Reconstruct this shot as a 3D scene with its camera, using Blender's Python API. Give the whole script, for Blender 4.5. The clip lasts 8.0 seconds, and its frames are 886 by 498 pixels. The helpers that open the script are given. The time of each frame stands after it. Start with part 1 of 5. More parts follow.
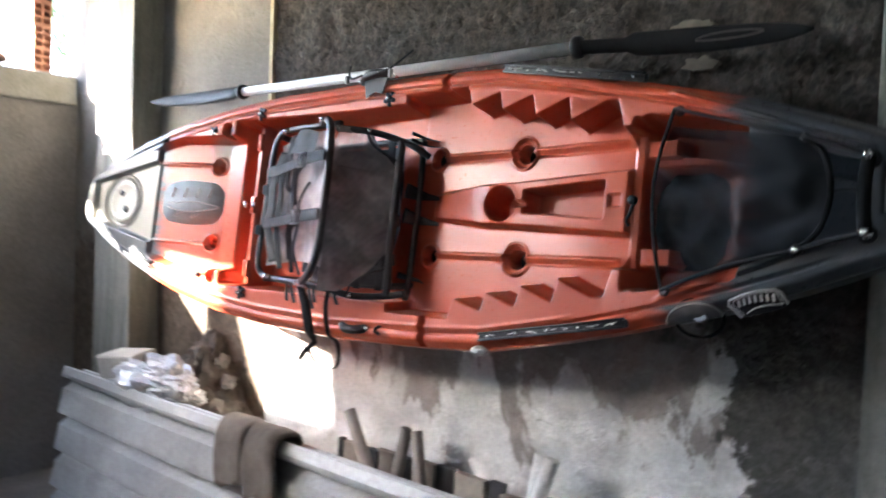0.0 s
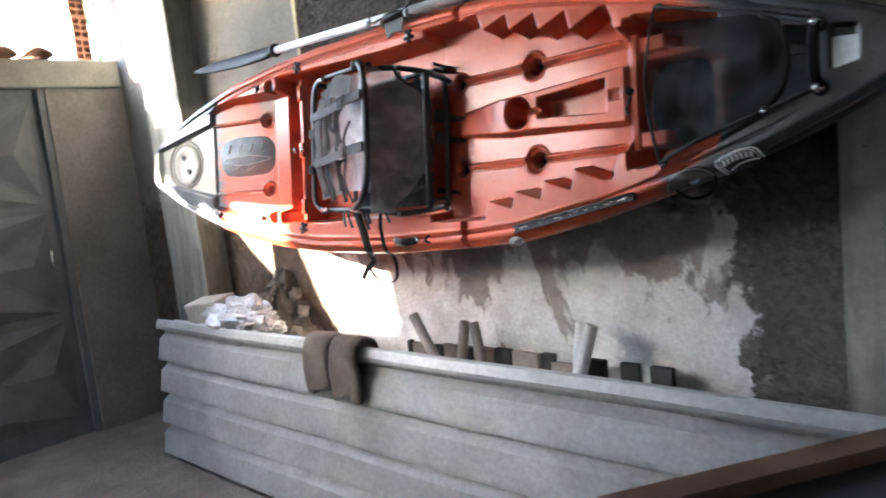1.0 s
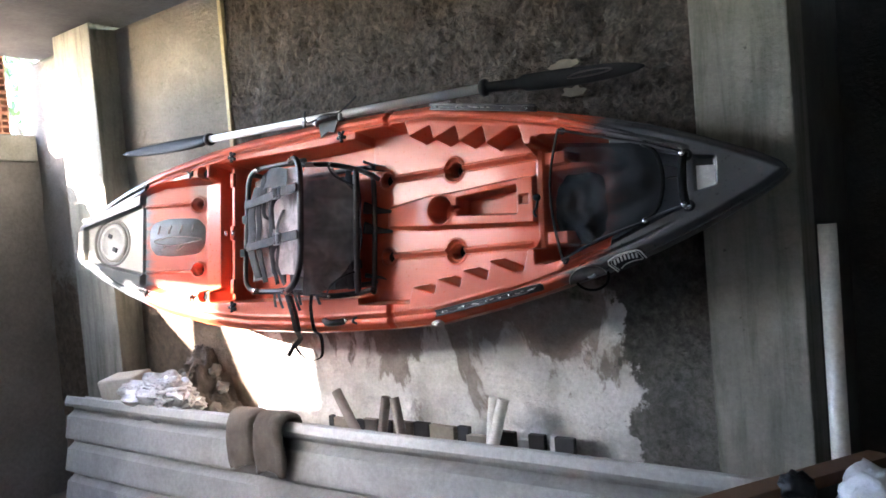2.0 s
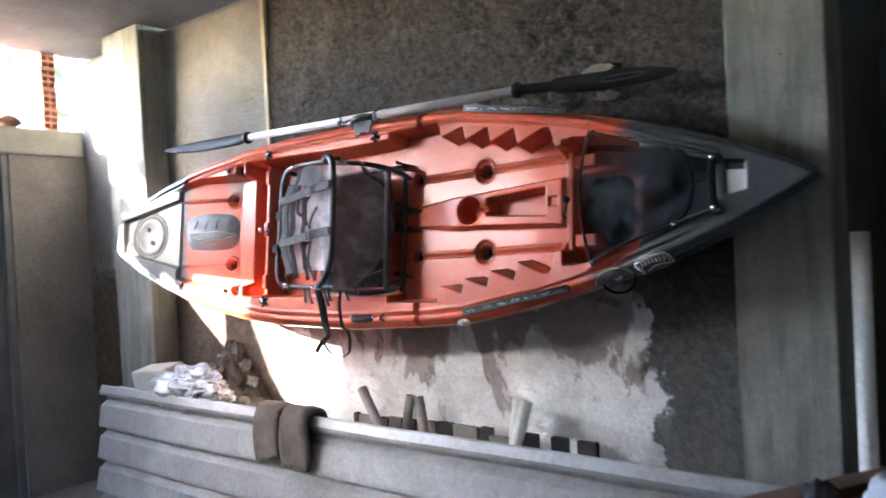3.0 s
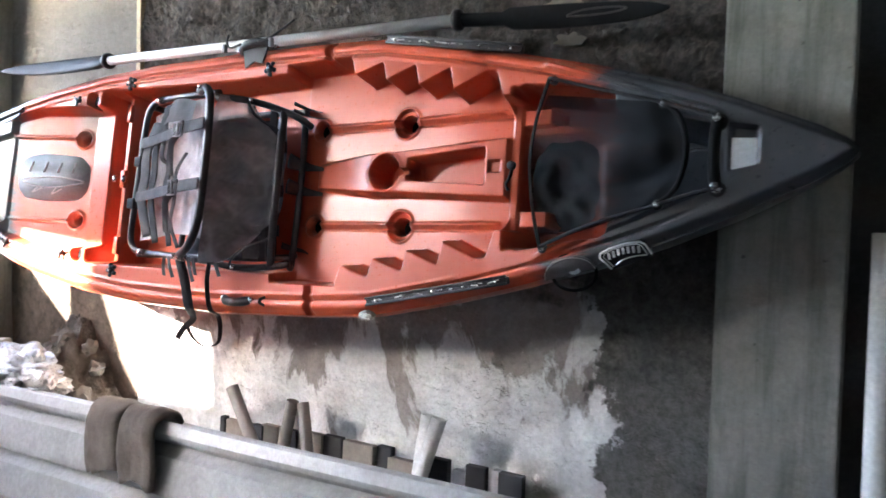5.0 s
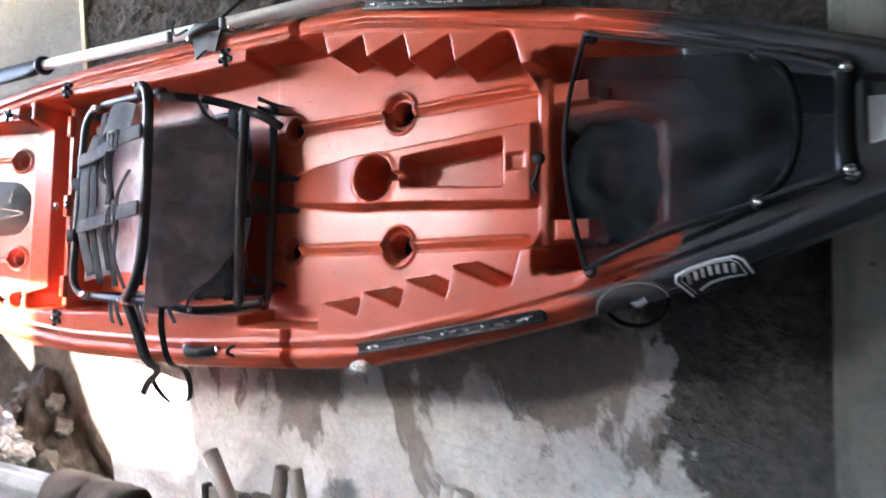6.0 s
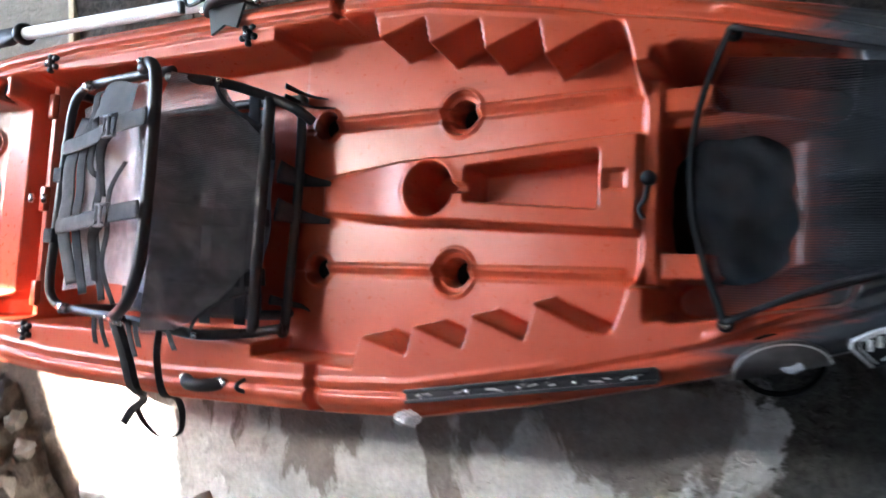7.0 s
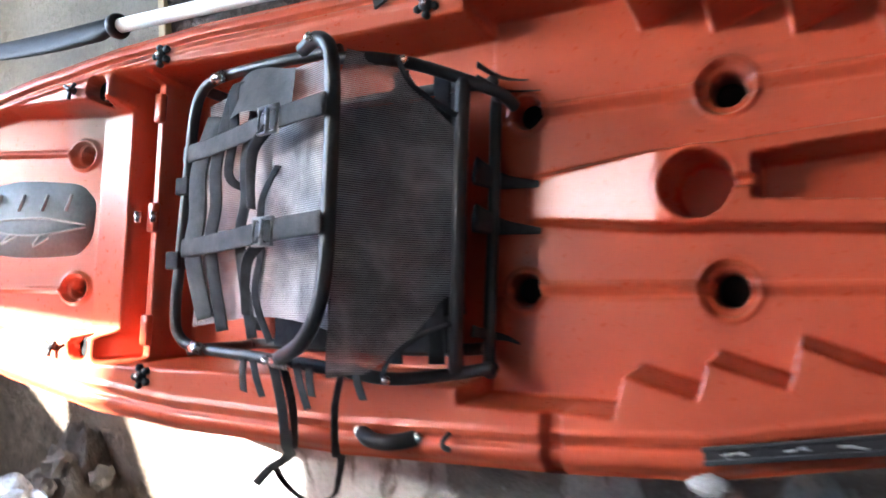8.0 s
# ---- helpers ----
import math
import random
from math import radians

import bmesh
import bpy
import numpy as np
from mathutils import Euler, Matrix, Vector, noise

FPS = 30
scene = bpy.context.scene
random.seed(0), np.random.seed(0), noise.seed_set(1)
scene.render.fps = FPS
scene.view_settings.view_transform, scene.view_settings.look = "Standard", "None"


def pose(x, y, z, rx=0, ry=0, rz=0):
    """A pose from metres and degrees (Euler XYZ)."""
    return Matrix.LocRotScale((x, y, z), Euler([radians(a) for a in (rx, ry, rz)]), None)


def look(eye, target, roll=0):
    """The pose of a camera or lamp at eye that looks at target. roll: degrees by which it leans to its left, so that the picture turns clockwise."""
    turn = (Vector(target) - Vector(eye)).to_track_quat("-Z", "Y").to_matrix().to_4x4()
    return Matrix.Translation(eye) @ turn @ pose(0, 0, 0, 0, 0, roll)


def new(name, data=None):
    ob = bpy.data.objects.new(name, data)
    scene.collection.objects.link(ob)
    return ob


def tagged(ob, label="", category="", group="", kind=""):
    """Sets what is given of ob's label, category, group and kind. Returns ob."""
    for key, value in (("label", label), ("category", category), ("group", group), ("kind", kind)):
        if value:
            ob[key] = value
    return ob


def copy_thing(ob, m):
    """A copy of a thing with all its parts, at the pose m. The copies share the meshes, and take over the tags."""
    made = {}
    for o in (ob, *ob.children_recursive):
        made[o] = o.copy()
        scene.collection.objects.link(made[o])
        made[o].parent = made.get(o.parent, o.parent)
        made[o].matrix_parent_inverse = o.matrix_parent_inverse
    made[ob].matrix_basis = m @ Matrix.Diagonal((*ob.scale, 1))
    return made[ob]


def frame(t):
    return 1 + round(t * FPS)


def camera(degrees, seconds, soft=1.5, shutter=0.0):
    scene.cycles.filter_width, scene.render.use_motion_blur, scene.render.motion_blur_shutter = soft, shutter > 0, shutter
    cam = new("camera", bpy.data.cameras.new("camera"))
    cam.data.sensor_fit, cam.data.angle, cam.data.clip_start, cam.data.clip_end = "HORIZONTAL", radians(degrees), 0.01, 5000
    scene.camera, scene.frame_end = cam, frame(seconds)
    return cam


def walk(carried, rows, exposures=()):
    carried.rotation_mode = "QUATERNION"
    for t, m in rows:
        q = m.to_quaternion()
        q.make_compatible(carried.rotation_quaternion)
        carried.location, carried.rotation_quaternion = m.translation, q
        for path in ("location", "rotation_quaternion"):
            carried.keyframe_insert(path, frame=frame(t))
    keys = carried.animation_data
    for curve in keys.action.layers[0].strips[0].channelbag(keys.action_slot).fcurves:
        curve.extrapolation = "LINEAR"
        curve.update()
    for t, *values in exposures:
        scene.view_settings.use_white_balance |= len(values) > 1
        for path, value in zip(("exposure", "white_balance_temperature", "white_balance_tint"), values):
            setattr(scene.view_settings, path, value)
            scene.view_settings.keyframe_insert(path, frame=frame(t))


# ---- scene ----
cam = camera(63.4, 8.0, 1.6, 0.5)
PATH = [
    (0, (1.132, -0.19, 1.44), (-0.172, 1.325, 1.371), 2.0),
    (0.2, (1.168, -0.202, 1.42), (-0.184, 1.27, 1.352), -0.9),
    (0.5, (1.224, -0.275, 1.413), (-0.071, 1.243, 1.28), -1.3),
    (0.8, (1.295, -0.382, 1.395), (-0.101, 1.033, 1.168), -4.9),
    (1, (1.338, -0.433, 1.391), (-0.038, 0.998, 1.141), -6.4),
    (1.2, (1.392, -0.421, 1.361), (0.08, 1.075, 1.156), -6.1),
    (1.5, (1.418, -0.508, 1.402), (0.239, 1.102, 1.274), -5.4),
    (1.7, (1.419, -0.612, 1.445), (0.263, 1.019, 1.377), -4.7),
    (2.8, (1.484, -0.702, 1.465), (0.295, 0.902, 1.362), -4.6),
    (3, (1.458, -0.679, 1.413), (0.228, 0.898, 1.38), -3.0),
    (3.2, (1.451, -0.599, 1.388), (0.182, 0.947, 1.364), -0.8),
    (3.5, (1.424, -0.503, 1.401), (0.18, 1.061, 1.355), -1.1),
    (4, (1.408, -0.412, 1.396), (0.22, 1.197, 1.332), -1.1),
    (4.2, (1.391, -0.411, 1.383), (0.261, 1.238, 1.32), 0.9),
    (4.5, (1.338, -0.356, 1.404), (0.241, 1.314, 1.304), 0.6),
    (4.7, (1.254, -0.321, 1.364), (0.22, 1.389, 1.298), 2.3),
    (5.8, (0.942, 0.061, 1.405), (-0.054, 1.79, 1.268), -1.2),
    (6, (0.923, 0.148, 1.41), (-0.142, 1.839, 1.324), -2.2),
    (6.2, (0.902, 0.233, 1.431), (-0.218, 1.887, 1.326), -3.4),
    (6.5, (0.838, 0.254, 1.423), (-0.304, 1.891, 1.291), -3.5),
    (6.8, (0.742, 0.288, 1.406), (-0.35, 1.961, 1.315), 1.9),
    (7, (0.646, 0.272, 1.444), (-0.343, 2.009, 1.365), 0.7),
    (7.2, (0.54, 0.269, 1.439), (-0.427, 2.018, 1.385), 0.4),
    (7.5, (0.398, 0.262, 1.451), (-0.512, 2.043, 1.4), 1.3),
    (7.8, (0.274, 0.278, 1.43), (-0.701, 2.024, 1.392), 0.8),
    (8, (0.186, 0.331, 1.434), (-0.808, 2.066, 1.399), -1.2),
]
EXPOSURES = [(0.0, 6.15, 6200, 13), (0.5, 6.25, 6200, 13), (1.0, 6.18, 6200, 12), (1.5, 6.15, 6250, 15), (3.0, 6.3, 6050, 15), (4.7, 6.42, 6150, 14), (6.0, 6.48, 6050, 15), (6.7, 6.42, 6050, 14), (7.5, 6.3, 5800, 9), (8.0, 6.28, 5800, 10)]
walk(cam, [(t, look(eye, target, roll)) for t, eye, target, roll in PATH], EXPOSURES)

# ---- daylight: low sun from the left and behind, through the gap under the roof ----
SUN_WAY = Vector((0.58, 1.0, -0.475)).normalized()
world = bpy.data.worlds.new("sky")
scene.world = world
world.use_nodes = True
wn, wl = world.node_tree.nodes, world.node_tree.links
sky = wn.new("ShaderNodeTexSky")
sky.sky_type, sky.sun_disc = "NISHITA", False
sky.sun_elevation = math.asin(-SUN_WAY.z)
sky.sun_rotation = math.atan2(-SUN_WAY.x, -SUN_WAY.y)
wl.new(sky.outputs[0], wn["Background"].inputs[0])
wn["Background"].inputs[1].default_value = 0.15
sun = new("sun", bpy.data.lights.new("sun", "SUN"))
sun.data.energy, sun.data.angle, sun.data.color = 2.2, radians(0.6), (1.0, 0.9, 0.76)
sun.matrix_world = look((0, 0, 8), Vector((0, 0, 8)) + SUN_WAY)


# ---- materials ----
def nodes_of(name):
    m = bpy.data.materials.new(name)
    m.use_nodes = True
    return m, m.node_tree.nodes, m.node_tree.links


def ramp(n, l, fac, stops):
    r = n.new("ShaderNodeValToRGB")
    while len(r.color_ramp.elements) < len(stops):
        r.color_ramp.elements.new(0.5)
    for e, (p, c) in zip(r.color_ramp.elements, stops):
        e.position, e.color = p, (*c, 1)
    l.new(fac, r.inputs[0])
    return r.outputs[0]


def noise_at(n, l, where, scale, detail=6, rough=0.6, warp=0.0):
    t = n.new("ShaderNodeTexNoise")
    t.inputs["Scale"].default_value, t.inputs["Detail"].default_value = scale, detail
    t.inputs["Roughness"].default_value, t.inputs["Distortion"].default_value = rough, warp
    l.new(where, t.inputs["Vector"])
    return t.outputs["Fac"]


def mixed(n, l, fac, a, b, kind="MIX"):
    m = n.new("ShaderNodeMix")
    m.data_type, m.blend_type = "RGBA", kind
    for slot, v in ((0, fac), (6, a), (7, b)):
        if isinstance(v, (int, float)):
            m.inputs[slot].default_value = v
        elif isinstance(v, tuple):
            m.inputs[slot].default_value = (*v, 1)
        else:
            l.new(v, m.inputs[slot])
    return m.outputs[2]


def calc(n, l, op, a, b=0.0, c=0.0, clamp=False):
    m = n.new("ShaderNodeMath")
    m.operation, m.use_clamp = op, clamp
    for slot, v in enumerate((a, b, c)):
        if isinstance(v, (int, float)):
            m.inputs[slot].default_value = v
        else:
            l.new(v, m.inputs[slot])
    return m.outputs[0]


def bumped(n, l, height, strength, distance, shader):
    b = n.new("ShaderNodeBump")
    b.inputs["Strength"].default_value, b.inputs["Distance"].default_value = strength, distance
    l.new(height, b.inputs["Height"])
    l.new(b.outputs[0], shader.inputs["Normal"])


def surface(name, stops, scale=6.0, rough=0.8, grain=60.0, relief=0.3, depth=0.004, metal=0.0, warp=0.0, vary=0.25, sheen=0.5):
    """A worn surface: colours at a broad scale, a fine grain over them, relief from both."""
    m, n, l = nodes_of(name)
    s = n["Principled BSDF"]
    co = n.new("ShaderNodeTexCoord").outputs["Object"]
    broad = noise_at(n, l, co, scale, 8, 0.62, warp)
    fine = noise_at(n, l, co, grain, 5, 0.7)
    col = ramp(n, l, broad, [(0.3 + 0.4 * i / max(1, len(stops) - 1), c) for i, c in enumerate(stops)])
    shade = ramp(n, l, fine, [(0.25, (1 - vary,) * 3), (0.75, (1 + vary * 0.3,) * 3)])
    l.new(mixed(n, l, 1.0, col, shade, "MULTIPLY"), s.inputs["Base Color"])
    s.inputs["Metallic"].default_value = metal
    s.inputs["Specular IOR Level"].default_value = sheen
    l.new(calc(n, l, "MULTIPLY_ADD", fine, 0.3, rough - 0.15, True), s.inputs["Roughness"])
    bumped(n, l, calc(n, l, "MULTIPLY_ADD", broad, 2.0, fine), relief, depth, s)
    return m


def grey(v, warm=1.0):
    return (v * warm, v, v / warm)


ROUGH_WALL = surface("rough_cement", [(0.13, 0.105, 0.085), (0.22, 0.185, 0.15), (0.30, 0.26, 0.215)], 3.5, 0.95, 38, 1.0, 0.02, vary=0.45, warp=0.6)
PALE_WALL = surface("floated_cement", [(0.27, 0.24, 0.19), (0.36, 0.325, 0.265), (0.42, 0.385, 0.32)], 2.2, 0.93, 45, 0.8, 0.008, vary=0.3)
CONCRETE = surface("cast_concrete", [(0.22, 0.215, 0.185), (0.31, 0.30, 0.265), (0.39, 0.38, 0.34)], 5, 0.9, 70, 0.5, 0.004, vary=0.3)
DARK_WALL = surface("dim_render", [(0.17, 0.155, 0.14), (0.24, 0.22, 0.20), (0.29, 0.27, 0.25)], 2.5, 0.95, 40, 0.6, 0.008)
EARTH = surface("packed_earth", [(0.16, 0.135, 0.11), (0.24, 0.20, 0.165), (0.32, 0.275, 0.23)], 3, 0.97, 50, 1.0, 0.02)
BLACK_PLASTIC = surface("black_plastic", [(0.012, 0.012, 0.014), (0.024, 0.024, 0.026)], 12, 0.5, 200, 0.1, 0.001, sheen=0.28)
BLACK_TUBE = surface("black_painted_tube", [(0.016, 0.016, 0.018), (0.030, 0.030, 0.032)], 20, 0.46, 200, 0.1, 0.001)
WEBBING = surface("black_webbing", [(0.024, 0.024, 0.027), (0.055, 0.054, 0.057)], 30, 0.85, 400, 0.5, 0.001, sheen=0.2)
GREY_WEBBING = surface("faded_grey_webbing", [(0.065, 0.066, 0.070), (0.12, 0.118, 0.120)], 24, 0.85, 300, 0.5, 0.001, sheen=0.2)
CHROME = surface("bright_steel", [(0.6, 0.6, 0.6), (0.75, 0.75, 0.75)], 30, 0.25, 200, 0.05, 0.001, metal=1.0)
ALUMINIUM = surface("brushed_aluminium", [(0.70, 0.70, 0.70), (0.80, 0.80, 0.79)], 8, 0.38, 300, 0.1, 0.001, metal=0.0)


# ---- building helpers ----
def sm(a, b, v):
    t = np.clip((v - a) / (b - a), 0, 1)
    return t * t * (3 - 2 * t)


def mesh_ob(name, bm, material, parent=None, label="", smooth=True):
    me = bpy.data.meshes.new(name)
    bm.to_mesh(me)
    bm.free()
    me.materials.append(material)
    for p in me.polygons:
        p.use_smooth = smooth
    ob = new(name, me)
    if parent:
        ob.parent = parent
    if label:
        ob["label"] = label
    return ob


def part(name, bm, material, parent, label="", smooth=True):
    return mesh_ob(name, bm, material, parent, label, smooth)


def sheet_mesh(name, verts, faces, material, parent=None, label="", smooth=True):
    me = bpy.data.meshes.new(name)
    me.from_pydata(verts, [], faces)
    me.update()
    me.materials.append(material)
    for p in me.polygons:
        p.use_smooth = smooth
    ob = new(name, me)
    if parent:
        ob.parent = parent
    if label:
        ob["label"] = label
    return ob


def box(x0, x1, y0, y1, z0, z1, bevel=0.0, bm=None, segments=2):
    bm = bm or bmesh.new()
    made = bmesh.ops.create_cube(bm, size=1.0, matrix=Matrix.Translation(((x0 + x1) / 2, (y0 + y1) / 2, (z0 + z1) / 2)) @ Matrix.Diagonal((x1 - x0, y1 - y0, z1 - z0, 1)))
    if bevel:
        edges = list({e for v in made["verts"] for e in v.link_edges})
        bmesh.ops.bevel(bm, geom=edges, offset=bevel, segments=segments, affect="EDGES", profile=0.5)
    return bm


def prism(outline, axis, a, b, bm=None):
    """A flat outline pushed along an axis from a to b."""
    bm = bm or bmesh.new()
    def at(p, v):
        q = list(p)
        q.insert(axis, v)
        return bm.verts.new(q)
    lo, hi = [at(p, a) for p in outline], [at(p, b) for p in outline]
    bm.faces.new(lo)
    bm.faces.new(hi)
    for i in range(len(lo)):
        j = (i + 1) % len(lo)
        bm.faces.new((lo[i], lo[j], hi[j], hi[i]))
    bmesh.ops.recalc_face_normals(bm, faces=bm.faces)
    return bm


def smooth_path(points, steps=6, closed=False):
    """Catmull-Rom through the points."""
    pts = [Vector(p) for p in points]
    n, out = len(pts), []
    last = n if closed else n - 1
    for i in range(last):
        if closed:
            a, b, c, d = (pts[(i + k) % n] for k in (-1, 0, 1, 2))
        else:
            a, b, c, d = pts[max(i - 1, 0)], pts[i], pts[i + 1], pts[min(i + 2, n - 1)]
        for k in range(steps):
            t = k / steps
            out.append(0.5 * (2 * b + (c - a) * t + (2 * a - 5 * b + 4 * c - d) * t * t + (3 * b - a - 3 * c + d) * t ** 3))
    if not closed:
        out.append(pts[-1])
    return out


def tube(points, radius, sides=10, bm=None, closed=False, flat=1.0, radii=None, up=None):
    """A tube along a path; flat squeezes it into a strap."""
    bm = bm or bmesh.new()
    pts = [Vector(p) for p in points]
    rings, n = [], len(pts)
    side = None
    for i, p in enumerate(pts):
        if closed:
            way = (pts[(i + 1) % n] - pts[i - 1]).normalized()
        else:
            way = (pts[min(i + 1, n - 1)] - pts[max(i - 1, 0)]).normalized()
        ref = Vector(up) if up else (side or (Vector((0, 0, 1)) if abs(way.z) < 0.9 else Vector((1, 0, 0))))
        side = (ref - way * ref.dot(way)).normalized()
        other = way.cross(side)
        r = radii[i] if radii else radius
        rings.append([bm.verts.new(p + side * r * math.cos(2 * math.pi * k / sides) + other * r * flat * math.sin(2 * math.pi * k / sides)) for k in range(sides)])
    for i in range(n if closed else n - 1):
        a, b = rings[i], rings[(i + 1) % n]
        for k in range(sides):
            bm.faces.new((a[k], a[(k + 1) % sides], b[(k + 1) % sides], b[k]))
    if not closed:
        bm.faces.new(rings[0])
        bm.faces.new(rings[-1])
    bmesh.ops.recalc_face_normals(bm, faces=bm.faces)
    return bm


def lathe(profile, centre, axis, sides=32, bm=None):
    """Turns (radius, height) pairs round an axis through the centre."""
    bm = bm or bmesh.new()
    turn = Vector((0, 0, 1)).rotation_difference(Vector(axis)).to_matrix()
    rings = []
    for r, h in profile:
        rings.append([bm.verts.new(Vector(centre) + turn @ Vector((max(r, 1e-4) * math.cos(2 * math.pi * k / sides), max(r, 1e-4) * math.sin(2 * math.pi * k / sides), h))) for k in range(sides)])
    for a, b in zip(rings, rings[1:]):
        for k in range(sides):
            bm.faces.new((a[k], a[(k + 1) % sides], b[(k + 1) % sides], b[k]))
    bm.faces.new(rings[0])
    bm.faces.new(rings[-1])
    bmesh.ops.recalc_face_normals(bm, faces=bm.faces)
    return bm


def thing(name, m, label, category, group="", kind=""):
    ob = new(name)
    ob.matrix_world = m
    return tagged(ob, label, category, group, kind)


def setting(ob, label, category):
    return tagged(ob, label, category, kind="structure")


# ---- the structure ----
WALL_Y = 1.53


def rough_face(x0, x1, z0, z1, y, step, amp, scale, seed):
    """Verts and faces of an uneven wall face with a back 0.2 m behind it."""
    nx, nz = max(2, int((x1 - x0) / step)), max(2, int((z1 - z0) / step))
    verts, faces = [], []
    for j in range(nz + 1):
        for i in range(nx + 1):
            x, z = x0 + (x1 - x0) * i / nx, z0 + (z1 - z0) * j / nz
            q = Vector((x * scale + seed, z * scale, seed * 0.7))
            bump = noise.fractal(q, 0.9, 2.1, 5)
            if amp > 0.02:  # trowelled rough coat with pits, calmer where the lime paint lies
                calm = sm(0.45, 0.65, x) + sm(1.00, 1.15, z)
                pit = max(0.0, -noise.noise(q * 6.5) - 0.08)
                bump += (0.25 + 0.75 * min(1.0, calm)) * (0.9 * pit + 0.18 * noise.noise(q * 11.0) + 0.15 * abs(noise.noise(q * 8.0)))
            edge = i in (0, nx) or j in (0, nz)
            verts.append((x, y + (0 if edge else amp * (bump * 0.6)), z))
    for j in range(nz):
        for i in range(nx):
            a = j * (nx + 1) + i
            faces.append((a, a + 1, a + nx + 2, a + nx + 1))
    b = len(verts)
    verts += [(x0, y + 0.2, z0), (x1, y + 0.2, z0), (x1, y + 0.2, z1), (x0, y + 0.2, z1)]
    faces.append((b + 3, b + 2, b + 1, b))
    w = nx + 1
    faces.append(tuple([j * w for j in range(nz + 1)] + [b + 3, b]))
    faces.append(tuple([j * w + nx for j in range(nz, -1, -1)] + [b + 1, b + 2]))
    faces.append(tuple([i for i in range(nx, -1, -1)] + [b, b + 1]))
    faces.append(tuple([nz * w + i for i in range(nx + 1)] + [b + 2, b + 3]))
    return verts, faces


ground = setting(mesh_ob("ground", box(-60, 60, -60, 60, -0.3, 0.0), EARTH, smooth=False), "packed brown earth floor with dust", "ground")
wall_a = setting(sheet_mesh("wall_north_west", *rough_face(-3.25, -1.262, 0, 2.62, WALL_Y, 0.025, 0.012, 4, 3), PALE_WALL), "pale floated cement wall behind the kayak bow", "wall")
wall_b = setting(sheet_mesh("wall_north", *rough_face(-1.262, 0.834, 0, 2.62, WALL_Y, 0.008, 0.030, 7, 11), ROUGH_WALL), "rough brown cement wall with peeling white paint below", "wall")


